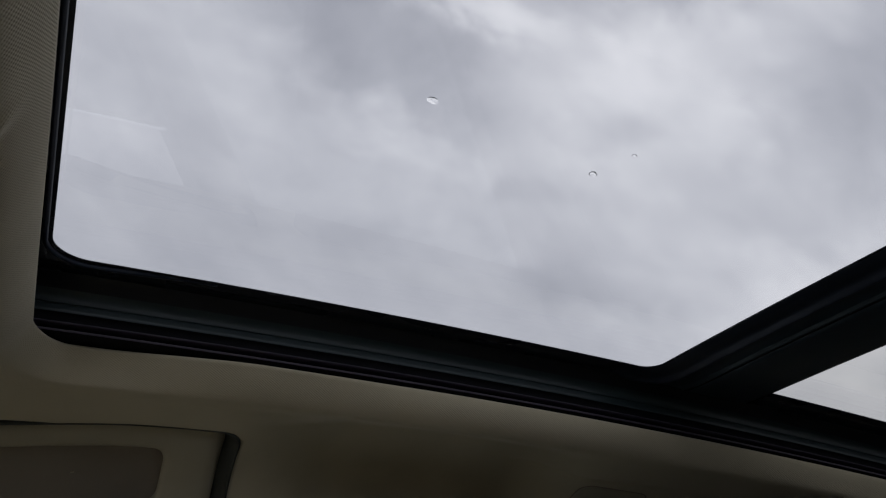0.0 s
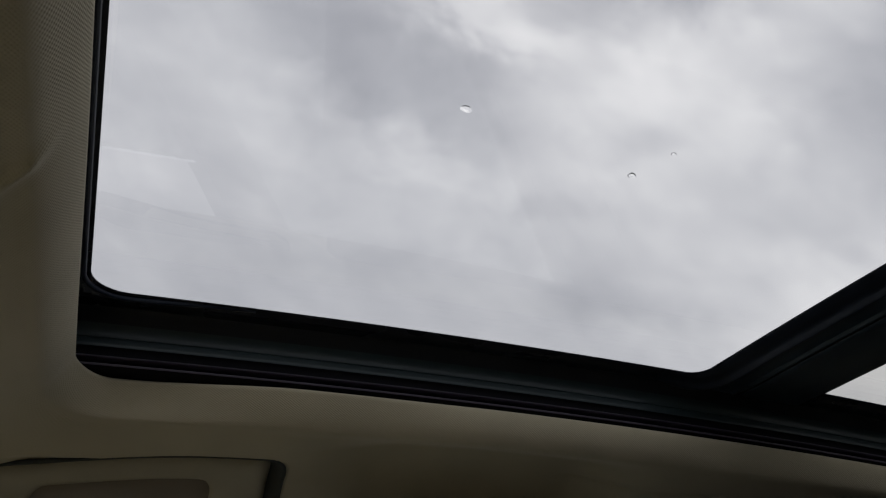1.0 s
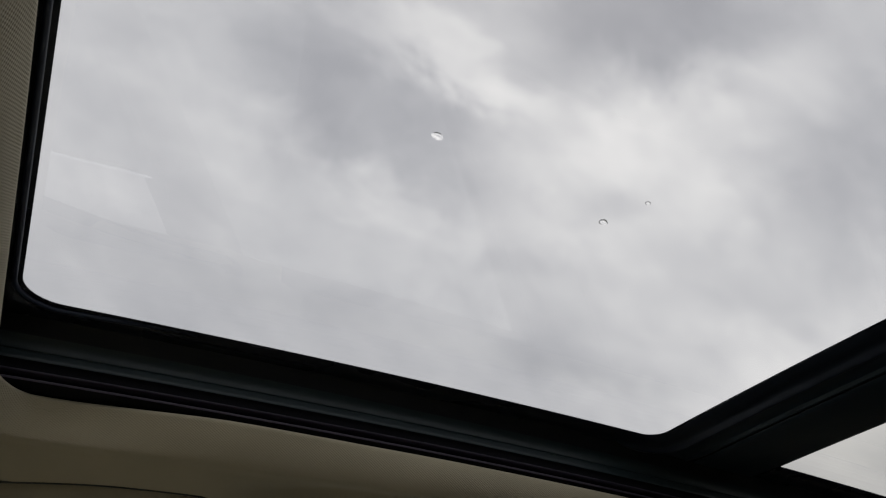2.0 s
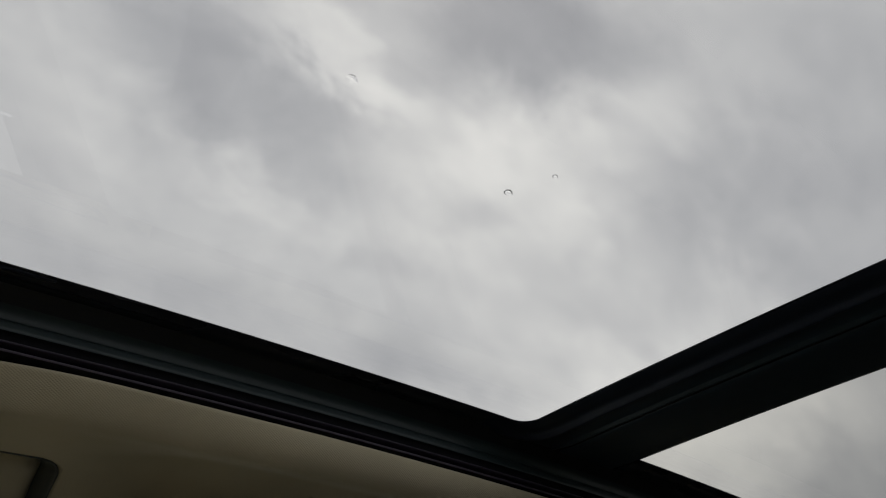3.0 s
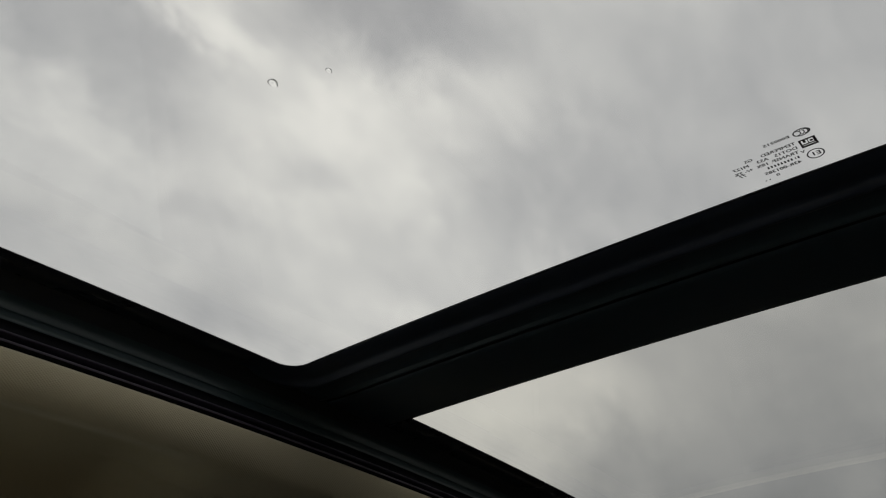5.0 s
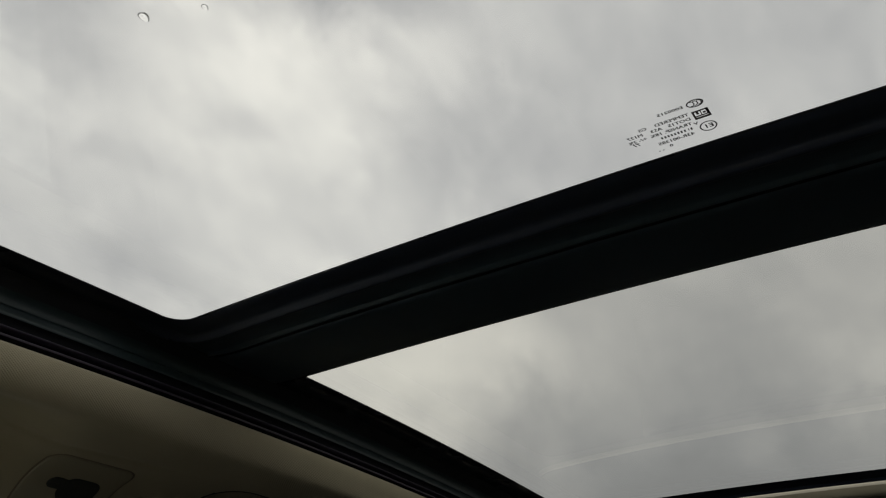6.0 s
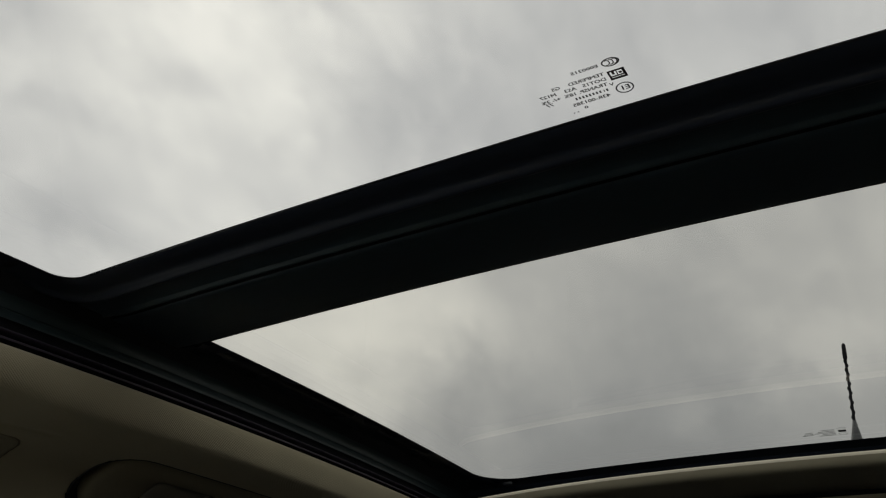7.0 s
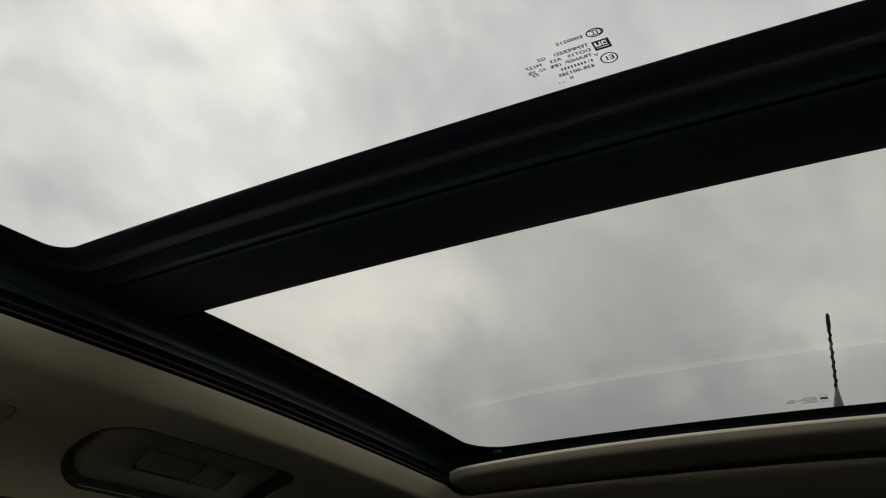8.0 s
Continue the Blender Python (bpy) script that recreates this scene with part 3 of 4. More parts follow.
def droop(x):
    """The front handle follows the roof edge down towards the front."""
    return 0.165 * 0.5 * ((0.10 - x) + math.sqrt((0.10 - x) ** 2 + 0.0012)) + 0.014 * (0.17 - x) - 0.002


def hollow(x, s):
    """Depth of the pressed pockets that hold the grab handles, and of the shallow dish between them."""
    deep = 0.0
    for (x0, x1, s0, s1), r, depth, lean in ((FRONT_POCKET, 0.020, 0.030, 1), (REAR_POCKET, 0.040, 0.030, 0)):
        v = s - (droop(x) if lean else 0)
        dx = max(x0 + r - x, x - (x1 - r), 0)
        ds = max(s0 + r - v, v - (s1 - r), 0)
        deep = max(deep, depth * smoothstep(r, r - 0.005, math.hypot(dx, ds)))
    dish = 0.031 * smoothstep(0.175, 0.31, x) * smoothstep(0.60, 0.52, x) * smoothstep(0.034, 0.072, s)
    groove = 0.0025 * math.exp(-((s - 0.097 + 0.10 * (x - 0.60)) / 0.005) ** 2) * smoothstep(0.50, 0.54, x) * smoothstep(0.72, 0.68, x)
    return max(deep, dish) + groove


path = rounded(-0.0007, OPEN_REAR, 2 * CENTRE - LIP_Y, LIP_Y, (0.034, 0.034, 0.032, 0.032), 0.004, 44)
rows, uvs = [], []
run = 0.0
for i, (x, y, nx, ny) in enumerate(path):
    run += math.hypot(x - path[i - 1][0], y - path[i - 1][1]) if i else 0
    row, uv_row = [], []
    for o, d, s in section(rear_share(x) * (1.0 if nx > 0 else ny * ny)):
        square = 1 - 0.88 * smoothstep(0.016, 0.06, o)
        ex, ey = math.copysign(abs(nx) ** square, nx) if nx else 0.0, math.copysign(abs(ny) ** square, ny) if ny else 0.0
        widen = 1.0 + (1.1 * (nx < 0) + 1.6 * (nx > 0)) * abs(ex) * smoothstep(0.02, 0.145, o)
        # the opening is a little wider next to the front corner, and lower at the rear
        ease = 0.0160 * smoothstep(0.20, 0.035, x) * max(0.0, ny) * (1 - smoothstep(0.0, 0.03, o))
        ease += 0.0014 * smoothstep(0.40, 0.30, x) * smoothstep(0.02, 0.06, x) * max(0.0, ny) * (1 - smoothstep(0.0, 0.02, o))
        # the wrapped edge stands steeper beside the rear pane
        steep = 0.006 * smoothstep(0.5, 1.0, x) * max(0.0, ny) * smoothstep(0.0, 0.016, o) * smoothstep(0.05, 0.022, o)
        px, py = x + ex * o * widen, y + ey * (o + ease - steep)
        # the front edge of the opening bows to the rear towards the middle of the car
        px += 0.0016 * smoothstep(-0.06, -0.36, py) * max(0.0, -nx) * (1 - smoothstep(0.01, 0.05, o))
        push = hollow(px, s - LIP_S) if ey > 0.9 else 0.0
        # the overhead console bulges out of the front header
        edge = -0.334 + 1.35 * min(max(0.0, -px - 0.004), 0.04)
        bulge = (0.003 * smoothstep(edge + 0.006, edge - 0.02, py) + 0.006 * math.exp(-((py - edge) / 0.007) ** 2)) * smoothstep(0.004, 0.020, -px) * max(0.0, -nx)
        # the rear edge has a low lip and lies almost level behind it
        sink = 0.014 * smoothstep(0.2, 1.0, nx)
        d = d if d > -0.062 else -0.062 + (d + 0.062) * (1 - 0.72 * smoothstep(0.2, 1.0, nx))
        row.append(on_roof(px, py + push * 0.70, d + push * 0.70 - bulge - sink))
        uv_row.append((run, s))
    rows.append(row)
    uvs.append(uv_row)
rows.append(rows[0])
uvs.append(uvs[0])
ceiling = sheet("ceiling", rows, LINING, uv=uvs)
tagged(ceiling, "beige knitted headliner pressed round the roof opening", "headliner", kind="structure")

# ---- roof glass ----
GLASS_T = 0.004


def glass_pane(root, x0, x1, y0, y1, mat):
    xs, ys = steps(x0, x1, 0.05), steps(y0, y1, 0.05)
    low = [[on_roof(x, y, 0.0) for y in ys] for x in xs]
    high = [[on_roof(x, y, GLASS_T) for y in ys] for x in xs]
    verts, faces = grid(low)
    v2, f2 = grid(high)
    n = len(verts)
    faces = faces + [tuple(i + n for i in reversed(f)) for f in f2]
    nv = len(ys)
    edge = [j for j in range(nv)] + [i * nv + nv - 1 for i in range(1, len(xs))] + [(len(xs) - 1) * nv + j for j in range(nv - 2, -1, -1)] + [i * nv for i in range(len(xs) - 2, 0, -1)]
    for a, b in zip(edge, edge[1:] + edge[:1]):
        faces.append((a, b, b + n, a + n))
    ob = mesh_object("pane", at_root(verts + v2, root), faces, INNER_FACE)
    ob.data.materials.append(mat)
    ob.data.polygons.foreach_set("material_index", [0 if i < len(f2) else 1 for i in range(len(faces))])
    return child(ob, root, "smoke-tinted curved safety glass")


def frit(root, opening, radii, reach):
    path = rounded(*opening, radii, 0.03, 12)
    rows = []
    for x, y, nx, ny in path:
        r = radii[0] if nx > 0 else radii[2]
        edge = (r + reach) / max(abs(nx), abs(ny)) - r
        rows.append([on_roof(x + nx * o, y + ny * o, d) for o, d in ((0.0, -0.0004), (0.0, -0.0012), (0.5, -0.0012), (1.0, -0.0012)) for o in (o * edge,)])
    sheet("border", rows, FRIT, root, "black ceramic border baked on the glass", closed_u=True)


front_glass = empty("roof_window", on_roof(0.31, CENTRE, 0))
tagged(front_glass, "front roof glass pane with black border and printed approval marks", "roof window", "roof glass panes")
front_pane = glass_pane(front_glass, -0.044, 0.668, 2 * CENTRE - 0.046, 0.046, ROOF_GLASS)
frit(front_glass, (0.0, 0.62, 2 * CENTRE, 0.0), (0.02, 0.02, 0.033, 0.033), 0.048)
rear_glass = empty("roof_window", on_roof(1.1, CENTRE, 0))
tagged(rear_glass, "rear fixed roof glass pane with black border", "roof window", "roof glass panes")
rear_pane = glass_pane(rear_glass, 0.672, 1.468, 2 * CENTRE - 0.046, 0.046, REAR_GLASS)
frit(rear_glass, (0.7824, 1.4030, 2 * CENTRE + 0.0082, -0.0082), (0.06, 0.06, 0.001, 0.001), 0.052)

# ---- side rails ----
SEAL = [(0.028, -0.0014), (0.0295, -0.0030), (0.033, -0.0052), (0.0375, -0.0080), (0.0412, -0.0110)]
WALL = [(0.0412, -0.0110), (0.0428, -0.0130), (0.0441, -0.0160), (0.0447, -0.0195), (0.0447, -0.0218), (0.0446, -0.0226), (0.0462, -0.0229), (0.0462, -0.0234), (0.0444, -0.0237), (0.0442, -0.0246),
        (0.0437, -0.0285), (0.0432, -0.0308), (0.0436, -0.0318)]
RECESS = [(0.0436, -0.0318), (0.0470, -0.0330), (0.0475, -0.0405), (0.0440, -0.0425)]
RIDGE_A = [(0.0440, -0.0425), (0.0370, -0.0434), (0.0348, -0.0440), (0.0340, -0.0448), (0.0350, -0.0456), (0.0440, -0.0466)]
RIDGE_B = [(0.0440, -0.0495), (0.0345, -0.0510), (0.0318, -0.0520), (0.0310, -0.0532), (0.0317, -0.0541)]
APRON = [(0.0317, -0.0541), (0.0335, -0.0550), (0.0450, -0.0560), (0.0500, -0.0575), (0.0540, -0.0660)]


def side_rail(sign, label):
    root = empty("side_rail", on_roof(0.7, CENTRE + sign * 0.53, 0))
    tagged(root, label, "sunroof rail", "roof side rails")

    def run(name, prof, mat, text=""):
        rows = []
        for x in steps(-0.012, 1.62, 0.03):
            row = []
            for o, d in prof:
                y = CENTRE + sign * (-CENTRE + o)
                row.append((x, y, roof_z(x, o) + d))
            rows.append(row)
        sheet(name, rows, mat, root, text)
    run("seal", SEAL, RUBBER, "soft black rubber seal")
    run("channel", WALL, RAIL_PAINT, "satin black channel with a pressed crease")
    run("recess", RECESS, FELT, "matt black recess below the channel")
    run("track", RIDGE_A, TRACK_PLASTIC)
    run("track", RIDGE_B, TRACK_PLASTIC)
    run("apron", APRON, FELT, "black felt strip above the headliner lip")
    return root


side_rail(1, "satin black sunroof rail with shade tracks below the glass")
side_rail(-1, "satin black sunroof rail with shade tracks below the glass")

# ---- front and rear frame ----
def cross_frame(name, prof, label, category, parts):
    root = empty(name, on_roof(prof[0][0], CENTRE, 0))
    tagged(root, label, category)
    for pname, a, b, mat, text in parts:
        rows = [[on_roof(x, y, d) for x, d in prof[a:b]] for y in steps(2 * CENTRE - 0.046, 0.046, 0.03)]
        sheet(pname, rows, mat, root, text)
    return root


front_frame = cross_frame("front_frame", [(-0.030, -0.0014), (-0.0125, -0.003), (-0.0105, -0.020), (-0.0098, -0.040), (-0.0088, -0.048), (-0.0070, -0.0565)],
                          "black front sunroof frame with a raised rubber bead", "sunroof frame",
                          [("panel", 0, 4, BLACK_PLASTIC, ""), ("lower_panel", 3, 6, BLACK_PLASTIC, "")])
bead_rows = []
for x, y, nx, ny in rounded(0.0, 0.62, 2 * CENTRE, 0.0, (0.02, 0.02, 0.033, 0.033), 0.012, 14):
    fade = smoothstep(0.14, 0.03, x)
    if fade > 0.0:
        bead_rows.append([on_roof(x + nx * (0.0052 + 0.0022 * math.cos(a)), y + ny * (0.0052 + 0.0022 * math.cos(a)), -0.0036 * fade - 0.0022 * math.sin(a)) for a in [radians(30 * k) for k in range(12)]])
half = max(range(1, len(bead_rows)), key=lambda k: (Vector(bead_rows[k][0]) - Vector(bead_rows[k - 1][0])).length)
sheet("bead", bead_rows[half:] + bead_rows[:half] if (Vector(bead_rows[half][0]) - Vector(bead_rows[half - 1][0])).length > 0.1 else bead_rows, SEAL_RUBBER, front_frame, "raised grey-black rubber bead along the glass", closed_v=True)
rear_frame = cross_frame("rear_frame", [(1.408, -0.0016), (1.412, -0.0045), (1.416, -0.0070), (1.4185, -0.0105), (1.4215, -0.0128), (1.4250, -0.0128), (1.4280, -0.0112),
                                        (1.430, -0.0125), (1.431, -0.020), (1.440, -0.030), (1.62, -0.034)],
                         "black rear sunroof frame behind the fixed pane", "sunroof frame",
                         [("panel", 0, 3, BLACK_PLASTIC, ""), ("seal", 2, 8, SEAL_RUBBER, "rounded black rubber seal along the rear edge"), ("lower_panel", 7, 11, BLACK_PLASTIC, "")])
# black strip that paints the shade in the gap under the sunshade
rows = []
for y in steps(2 * CENTRE + 0.004, -0.004, 0.02):
    tall = 0.0015 + 0.0050 * smoothstep(0.49, 0.10, abs(y - CENTRE))
    rows.append([on_roof(1.3765 + o, y, -0.0750 + tall * h) for o, h in ((0.004, -0.15), (0.0, 0.0), (0.0, 0.5), (0.001, 0.85), (0.004, 1.0))])
sheet("gap_shade_strip", rows, FELT, rear_frame, "black strip standing for the shaded gap below the sunshade")

z = roof_z(1.406, -0.039)
CLIP_PLASTIC = material("grey_clip_plastic", (0.045, 0.050, 0.058), 0.35, grain=(900, 0.08, 0.1))
# added rounded block that stands for a soft sheen at the frame's corner
box_mesh("sheen_block", (1.400, -0.050, z - 0.009), (1.412, -0.034, z - 0.003), BLACK_PLASTIC, 0.0028, rear_frame, "small black block added for a soft sheen on the frame")

# ---- cross beam ----
BEAM_SEAL = [(0.0015, -0.0016), (0.005, -0.0032), (0.010, -0.0045), (0.018, -0.0050), (0.0220, -0.0058), (0.0236, -0.0078), (0.0250, -0.0104), (0.0275, -0.0116),
             (0.0300, -0.0106), (0.0320, -0.0078), (0.0345, -0.0044)]
BEAM_PARTS = [("trim_strip", [(0.6545, -0.0044), (0.660, -0.0038), (0.6795, -0.0040), (0.6806, -0.0046), (0.6816, -0.0070), (0.6830, -0.0078), (0.6846, -0.0068), (0.6852, -0.0012)], BEAM_PLASTIC, "narrow black trim strip"),
              ("groove", [(0.6852, -0.0012), (0.6925, -0.0012), (0.6932, -0.0040)], FELT, "deep dark groove"),
              ("panel", [(0.6932, -0.0040), (0.6945, -0.0056), (0.698, -0.0060), (0.768, -0.0050), (0.777, -0.0036)], BEAM_PLASTIC, "wide satin black beam panel"),
              ("edge_strip", [(0.777, -0.0036), (0.7790, -0.0024), (0.7800, -0.0014), (0.7830, -0.0014)], FELT, "matt black edge strip")]
beam = empty("cross_beam", on_roof(0.70, CENTRE, 0))
tagged(beam, "wide black cross beam between the two roof panes", "roof beam")


def beam_end(y):
    """Share of the beam's depth: it dies away behind the side seals."""
    return smoothstep(0.536, 0.485, abs(y - CENTRE))


for pname, prof, mat, text in BEAM_PARTS:
    rows = [[on_roof(x, y, -0.0012 + (d + 0.0012) * (0.12 + 0.88 * beam_end(y))) for x, d in prof] for y in steps(2 * CENTRE - 0.046, 0.046, 0.012)]
    sheet(pname, rows, mat, beam, text)
rows = []
for x, y, nx, ny in rounded(0.0, 0.62, 2 * CENTRE, 0.0, (0.02, 0.02, 0.033, 0.033), 0.012, 14):
    if x > 0.57:
        deep = smoothstep(0.590, 0.6195, x)
        rows.append([on_roof(x + nx * o, y + ny * o, -0.0013 + (d + 0.0013) * deep) for o, d in BEAM_SEAL])
cut = max(range(1, len(rows)), key=lambda k: (Vector(rows[k][0]) - Vector(rows[k - 1][0])).length)
sheet("seal", rows[cut:] + rows[:cut] if (Vector(rows[cut][0]) - Vector(rows[cut - 1][0])).length > 0.1 else rows, SEAL_RUBBER, beam, "black rubber seal with a rounded lip")

# ---- sunshade ----
shade = empty("sunshade", on_roof(1.6, CENTRE, -0.05))
tagged(shade, "beige cloth roof sunshade drawn fully back", "sunshade")


def shade_front(y):
    return 1.301 + 0.03 * (abs(y - CENTRE) / 0.5) ** 3


def shade_rows(prof):
    rows, uvs = [], []
    for y in steps(2 * CENTRE - 0.013, 0.013, 0.02):
        corner = 0.012 * smoothstep(0.478, 0.503, abs(y - CENTRE))
        rows.append([on_roof(shade_front(y) + o + corner * smoothstep(0.06, 0.0, o), y, d) for o, d in prof])
        uvs.append([(o - d, y) for o, d in prof])
    return rows, uvs


r, u = shade_rows([(0.006, -0.0434), (0.003, -0.0443), (0.0006, -0.0465), (0.0, -0.0490)])
sheet("leading_edge", r, PALE_PLASTIC, shade, "pale beige piping along the leading edge", uv=u)
r, u = shade_rows([(0.0, -0.0490), (0.0003, -0.0530), (0.0010, -0.0565), (0.0024, -0.0588), (0.0060, -0.0606), (0.0140, -0.0613), (0.0220, -0.0614), (0.06, -0.0614), (0.2, -0.0614), (0.48, -0.0614)])
sheet("panel", r, SHADE_CLOTH, shade, "beige cloth shade panel", uv=u)
r, u = shade_rows([(0.48, -0.0614), (0.482, -0.052), (0.48, -0.0460), (0.008, -0.0460), (0.006, -0.0434)])
sheet("backing", r, SHADE_BACK, shade, "dark grey backing on the upper side", uv=u)


# ---- grab handles ----
def rounded_loop(x0, x1, s0, s1, r, n=7):
    pts = []
    for cx, cs, a0 in ((x1 - r, s0 + r, -90), (x1 - r, s1 - r, 0), (x0 + r, s1 - r, 90), (x0 + r, s0 + r, 180)):
        for i in range(n + 1):
            a = radians(a0 + 90 * i / n)
            pts.append((cx + r * math.cos(a), cs + r * math.sin(a)))
    full = []
    for i, p in enumerate(pts):
        q = pts[(i + 1) % len(pts)]
        full.append(p)
        if i % (n + 1) == n:
            for f in steps(0, 1, 1 / (22 if i // (n + 1) in (1, 3) else 6))[1:-1]:
                full.append((p[0] + (q[0] - p[0]) * f, p[1] + (q[1] - p[1]) * f))
    return full


def hoop(name, outer_box, ro, inner_box, ri, mat, root, label, rise=0.0, foot=-0.018, lean=lambda x: 0.0, tilt=0.0):
    """A closed hoop between two rounded outlines, with softened edges, that follows the lining."""
    rows = []
    for shrink, h in ((0, foot), (0, rise - 0.012), (0.0015, rise - 0.0075), (0.0045, rise - 0.0035), (0.009, rise - 0.001), (0.014, rise)):
        b = outer_box
        rows.append([side_point(x, s + lean(x), h) for x, s in rounded_loop(b[0] + shrink, b[1] - shrink, b[2] + shrink, b[3] - shrink, ro - shrink * 0.5)])
    for grow, h in ((0.005, rise), (0.0015, rise - 0.002), (0, rise - 0.006), (0, foot)):
        b = inner_box
        rows.append([side_point(x, s + lean(x) + tilt * (x - (b[0] + b[1]) / 2), h) for x, s in rounded_loop(b[0] - grow, b[1] + grow, b[2] - grow, b[3] + grow, ri + grow * 0.5)])
    sheet(name, rows, mat, root, label, closed_v=True)


def plate(name, box, r, mat, root, label, rise=0.002, foot=-0.01, lean=lambda x: 0.0):
    """A rounded plate with softened rim that follows the lining."""
    rows = []
    for shrink, h in ((0, foot), (0, rise - 0.002), (0.0008, rise - 0.0006), (0.0025, rise)):
        rows.append([side_point(x, s + lean(x), h) for x, s in rounded_loop(box[0] + shrink, box[1] - shrink, box[2] + shrink, box[3] - shrink, max(0.001, r - shrink * 0.5))])
    cx, cs = (box[0] + box[1]) / 2, (box[2] + box[3]) / 2
    loop = rounded_loop(box[0] + 0.0025, box[1] - 0.0025, box[2] + 0.0025, box[3] - 0.0025, max(0.001, r - 0.00125))
    for f in (0.66, 0.33, 0.02):
        rows.append([side_point(cx + (x - cx) * f, cs + (s - cs) * f + lean(cx + (x - cx) * f), rise) for x, s in loop])
    return sheet(name, rows, mat, root, label, closed_v=True)


def surround(box, r, width, deep, root, lean=lambda x: 0.0):
    """Slopes from the lining's cut edge down to the grip; its dark colour paints the gap's shade."""
    rows = []
    for shrink, h in ((-0.0012, -0.004), (-0.0012, 0.0003), (0.0008, 0.0003), (0.0020, -0.0040), (width, -deep), (width + 0.003, -deep - 0.002)):
        b = (box[0] + shrink, box[1] - shrink, box[2] + shrink, box[3] - shrink)
        rows.append([side_point(x, s + lean(x), h) for x, s in rounded_loop(*b, max(0.004, r - shrink * 0.6))])
    sheet("gap_shade", rows, SHADED_GAP, root, "dark band standing for the shaded gap round the grip", closed_v=True)


handle = empty("grab_handle", side_point(0.05, 0.13))
tagged(handle, "beige plastic front grab handle folded into its pocket", "grab handle", "grab handles")
surround(FRONT_POCKET, 0.020, 0.010, 0.012, handle, droop)
hoop("grip", FRONT_HANDLE, 0.018, (-0.024, 0.131, 0.1165, 0.166), 0.014, BEIGE_PLASTIC, handle, "", rise=-0.0025, foot=-0.020, lean=droop, tilt=0.045)
# pocket floor: the shade behind the grip is put into the brown
plate("pocket", (-0.03, 0.137, 0.1115, 0.172), 0.010, SHADED_PLASTIC, handle, "pocket behind the grip, coloured dark brown for its shade", rise=-0.012, foot=-0.018, lean=droop)

handle = empty("grab_handle", side_point(0.9, 0.13))
tagged(handle, "beige plastic rear grab handle with a coat hook", "grab handle", "grab handles")
surround(REAR_POCKET, 0.040, 0.013, 0.013, handle)
hoop("grip", REAR_HANDLE, 0.032, (0.874, 1.020, 0.1310, 0.1685), 0.006, BEIGE_PLASTIC, handle, "", rise=-0.003, foot=-0.022)
# plate under the hook, dark to paint the shade of its gaps
rear_pocket = plate("pocket", (0.869, 1.026, 0.1260, 0.1735), 0.008, SHADED_GAP, handle, "recessed plate behind the hook, coloured dark for its shade", rise=-0.012, foot=-0.018)
plate("coat_hook", (0.8755, 0.9620, 0.1320, 0.1655), 0.006, SATIN_PLASTIC, handle, "small folded satin coat hook", rise=-0.004, foot=-0.012).parent = rear_pocket
plate("hook_stop", (0.9640, 1.0155, 0.1320, 0.1670), 0.006, BEIGE_PLASTIC, handle, "beige stop beside the coat hook", rise=-0.005, foot=-0.012).parent = rear_pocket

cover_plate = empty("hook_plate", side_point(0.64, 0.15))
tagged(cover_plate, "beige trim plate with a dark hook opening beside the headliner", "trim plate")
b = HOOK_PLATE
rows = []
for shrink, h in ((-0.0012, -0.002), (-0.0012, 0.0003), (0.0006, 0.0003), (0.0006, -0.002)):
    rows.append([side_point(x, s, h) for x, s in rounded_loop(b[0] + shrink, b[1] - shrink, b[2] + shrink, b[3] - shrink, 0.016)])
# the joint's shade is a thin raised strip in the darker plastic
sheet("joint", rows, SHADED_PLASTIC, cover_plate, "shaded joint round the plate", closed_v=True)
plate("plate", HOOK_PLATE, 0.016, BEIGE_PLASTIC, cover_plate, "", rise=0.0018, foot=-0.004)
# the opening has no depth: two raised dark plates paint its shade
plate("hook_slot", (0.618, 0.652, 0.1465, 0.1640), 0.0075, SHADED_GAP, cover_plate, "dark plate standing for the shaded end of the hook opening", rise=0.0024, foot=0.001)
plate("hook_opening", (0.633, 0.674, 0.1425, 0.1760), 0.013, SHADED_GAP, cover_plate, "dark rounded plate standing for the shaded hook opening", rise=0.0030, foot=0.001)

# ---- antenna ----
FOOT = Vector(on_roof(1.49, -0.534, 0.002))
TIP = Vector((1.59, -0.541, TOP + 0.1104))


def tube(name, points, radii, mat, root, label="", n=12):
    rows = []
    for i, p in enumerate(points):
        a = points[max(0, i - 1)]
        b = points[min(len(points) - 1, i + 1)]
        t = (b - a).normalized()
        u = t.cross(Vector((0, 1, 0.2))).normalized()
        v = t.cross(u)
        rows.append([tuple(p + (u * math.cos(2 * math.pi * k / n) + v * math.sin(2 * math.pi * k / n)) * radii[i]) for k in range(n)])
    rows.append([tuple(points[-1])] * n)
    return sheet(name, rows, mat, root, label, closed_v=True)


antenna = empty("antenna", FOOT)
tagged(antenna, "short black whip antenna with a spiral-wound mast", "antenna")
way = TIP - FOOT
tube("boot", [FOOT + way * f for f in (-0.02, 0.0, 0.08, 0.14, 0.19, 0.24, 0.29)], [0.0082, 0.0082, 0.0081, 0.0074, 0.0058, 0.0040, 0.0027], CLIP_PLASTIC, antenna, "tapered grey-black rubber boot")
spine = steps(0.29, 0.86, 0.02)
mast = tube("mast", [FOOT + way * f for f in spine], [0.0019] * len(spine), FELT, antenna)
helix = []
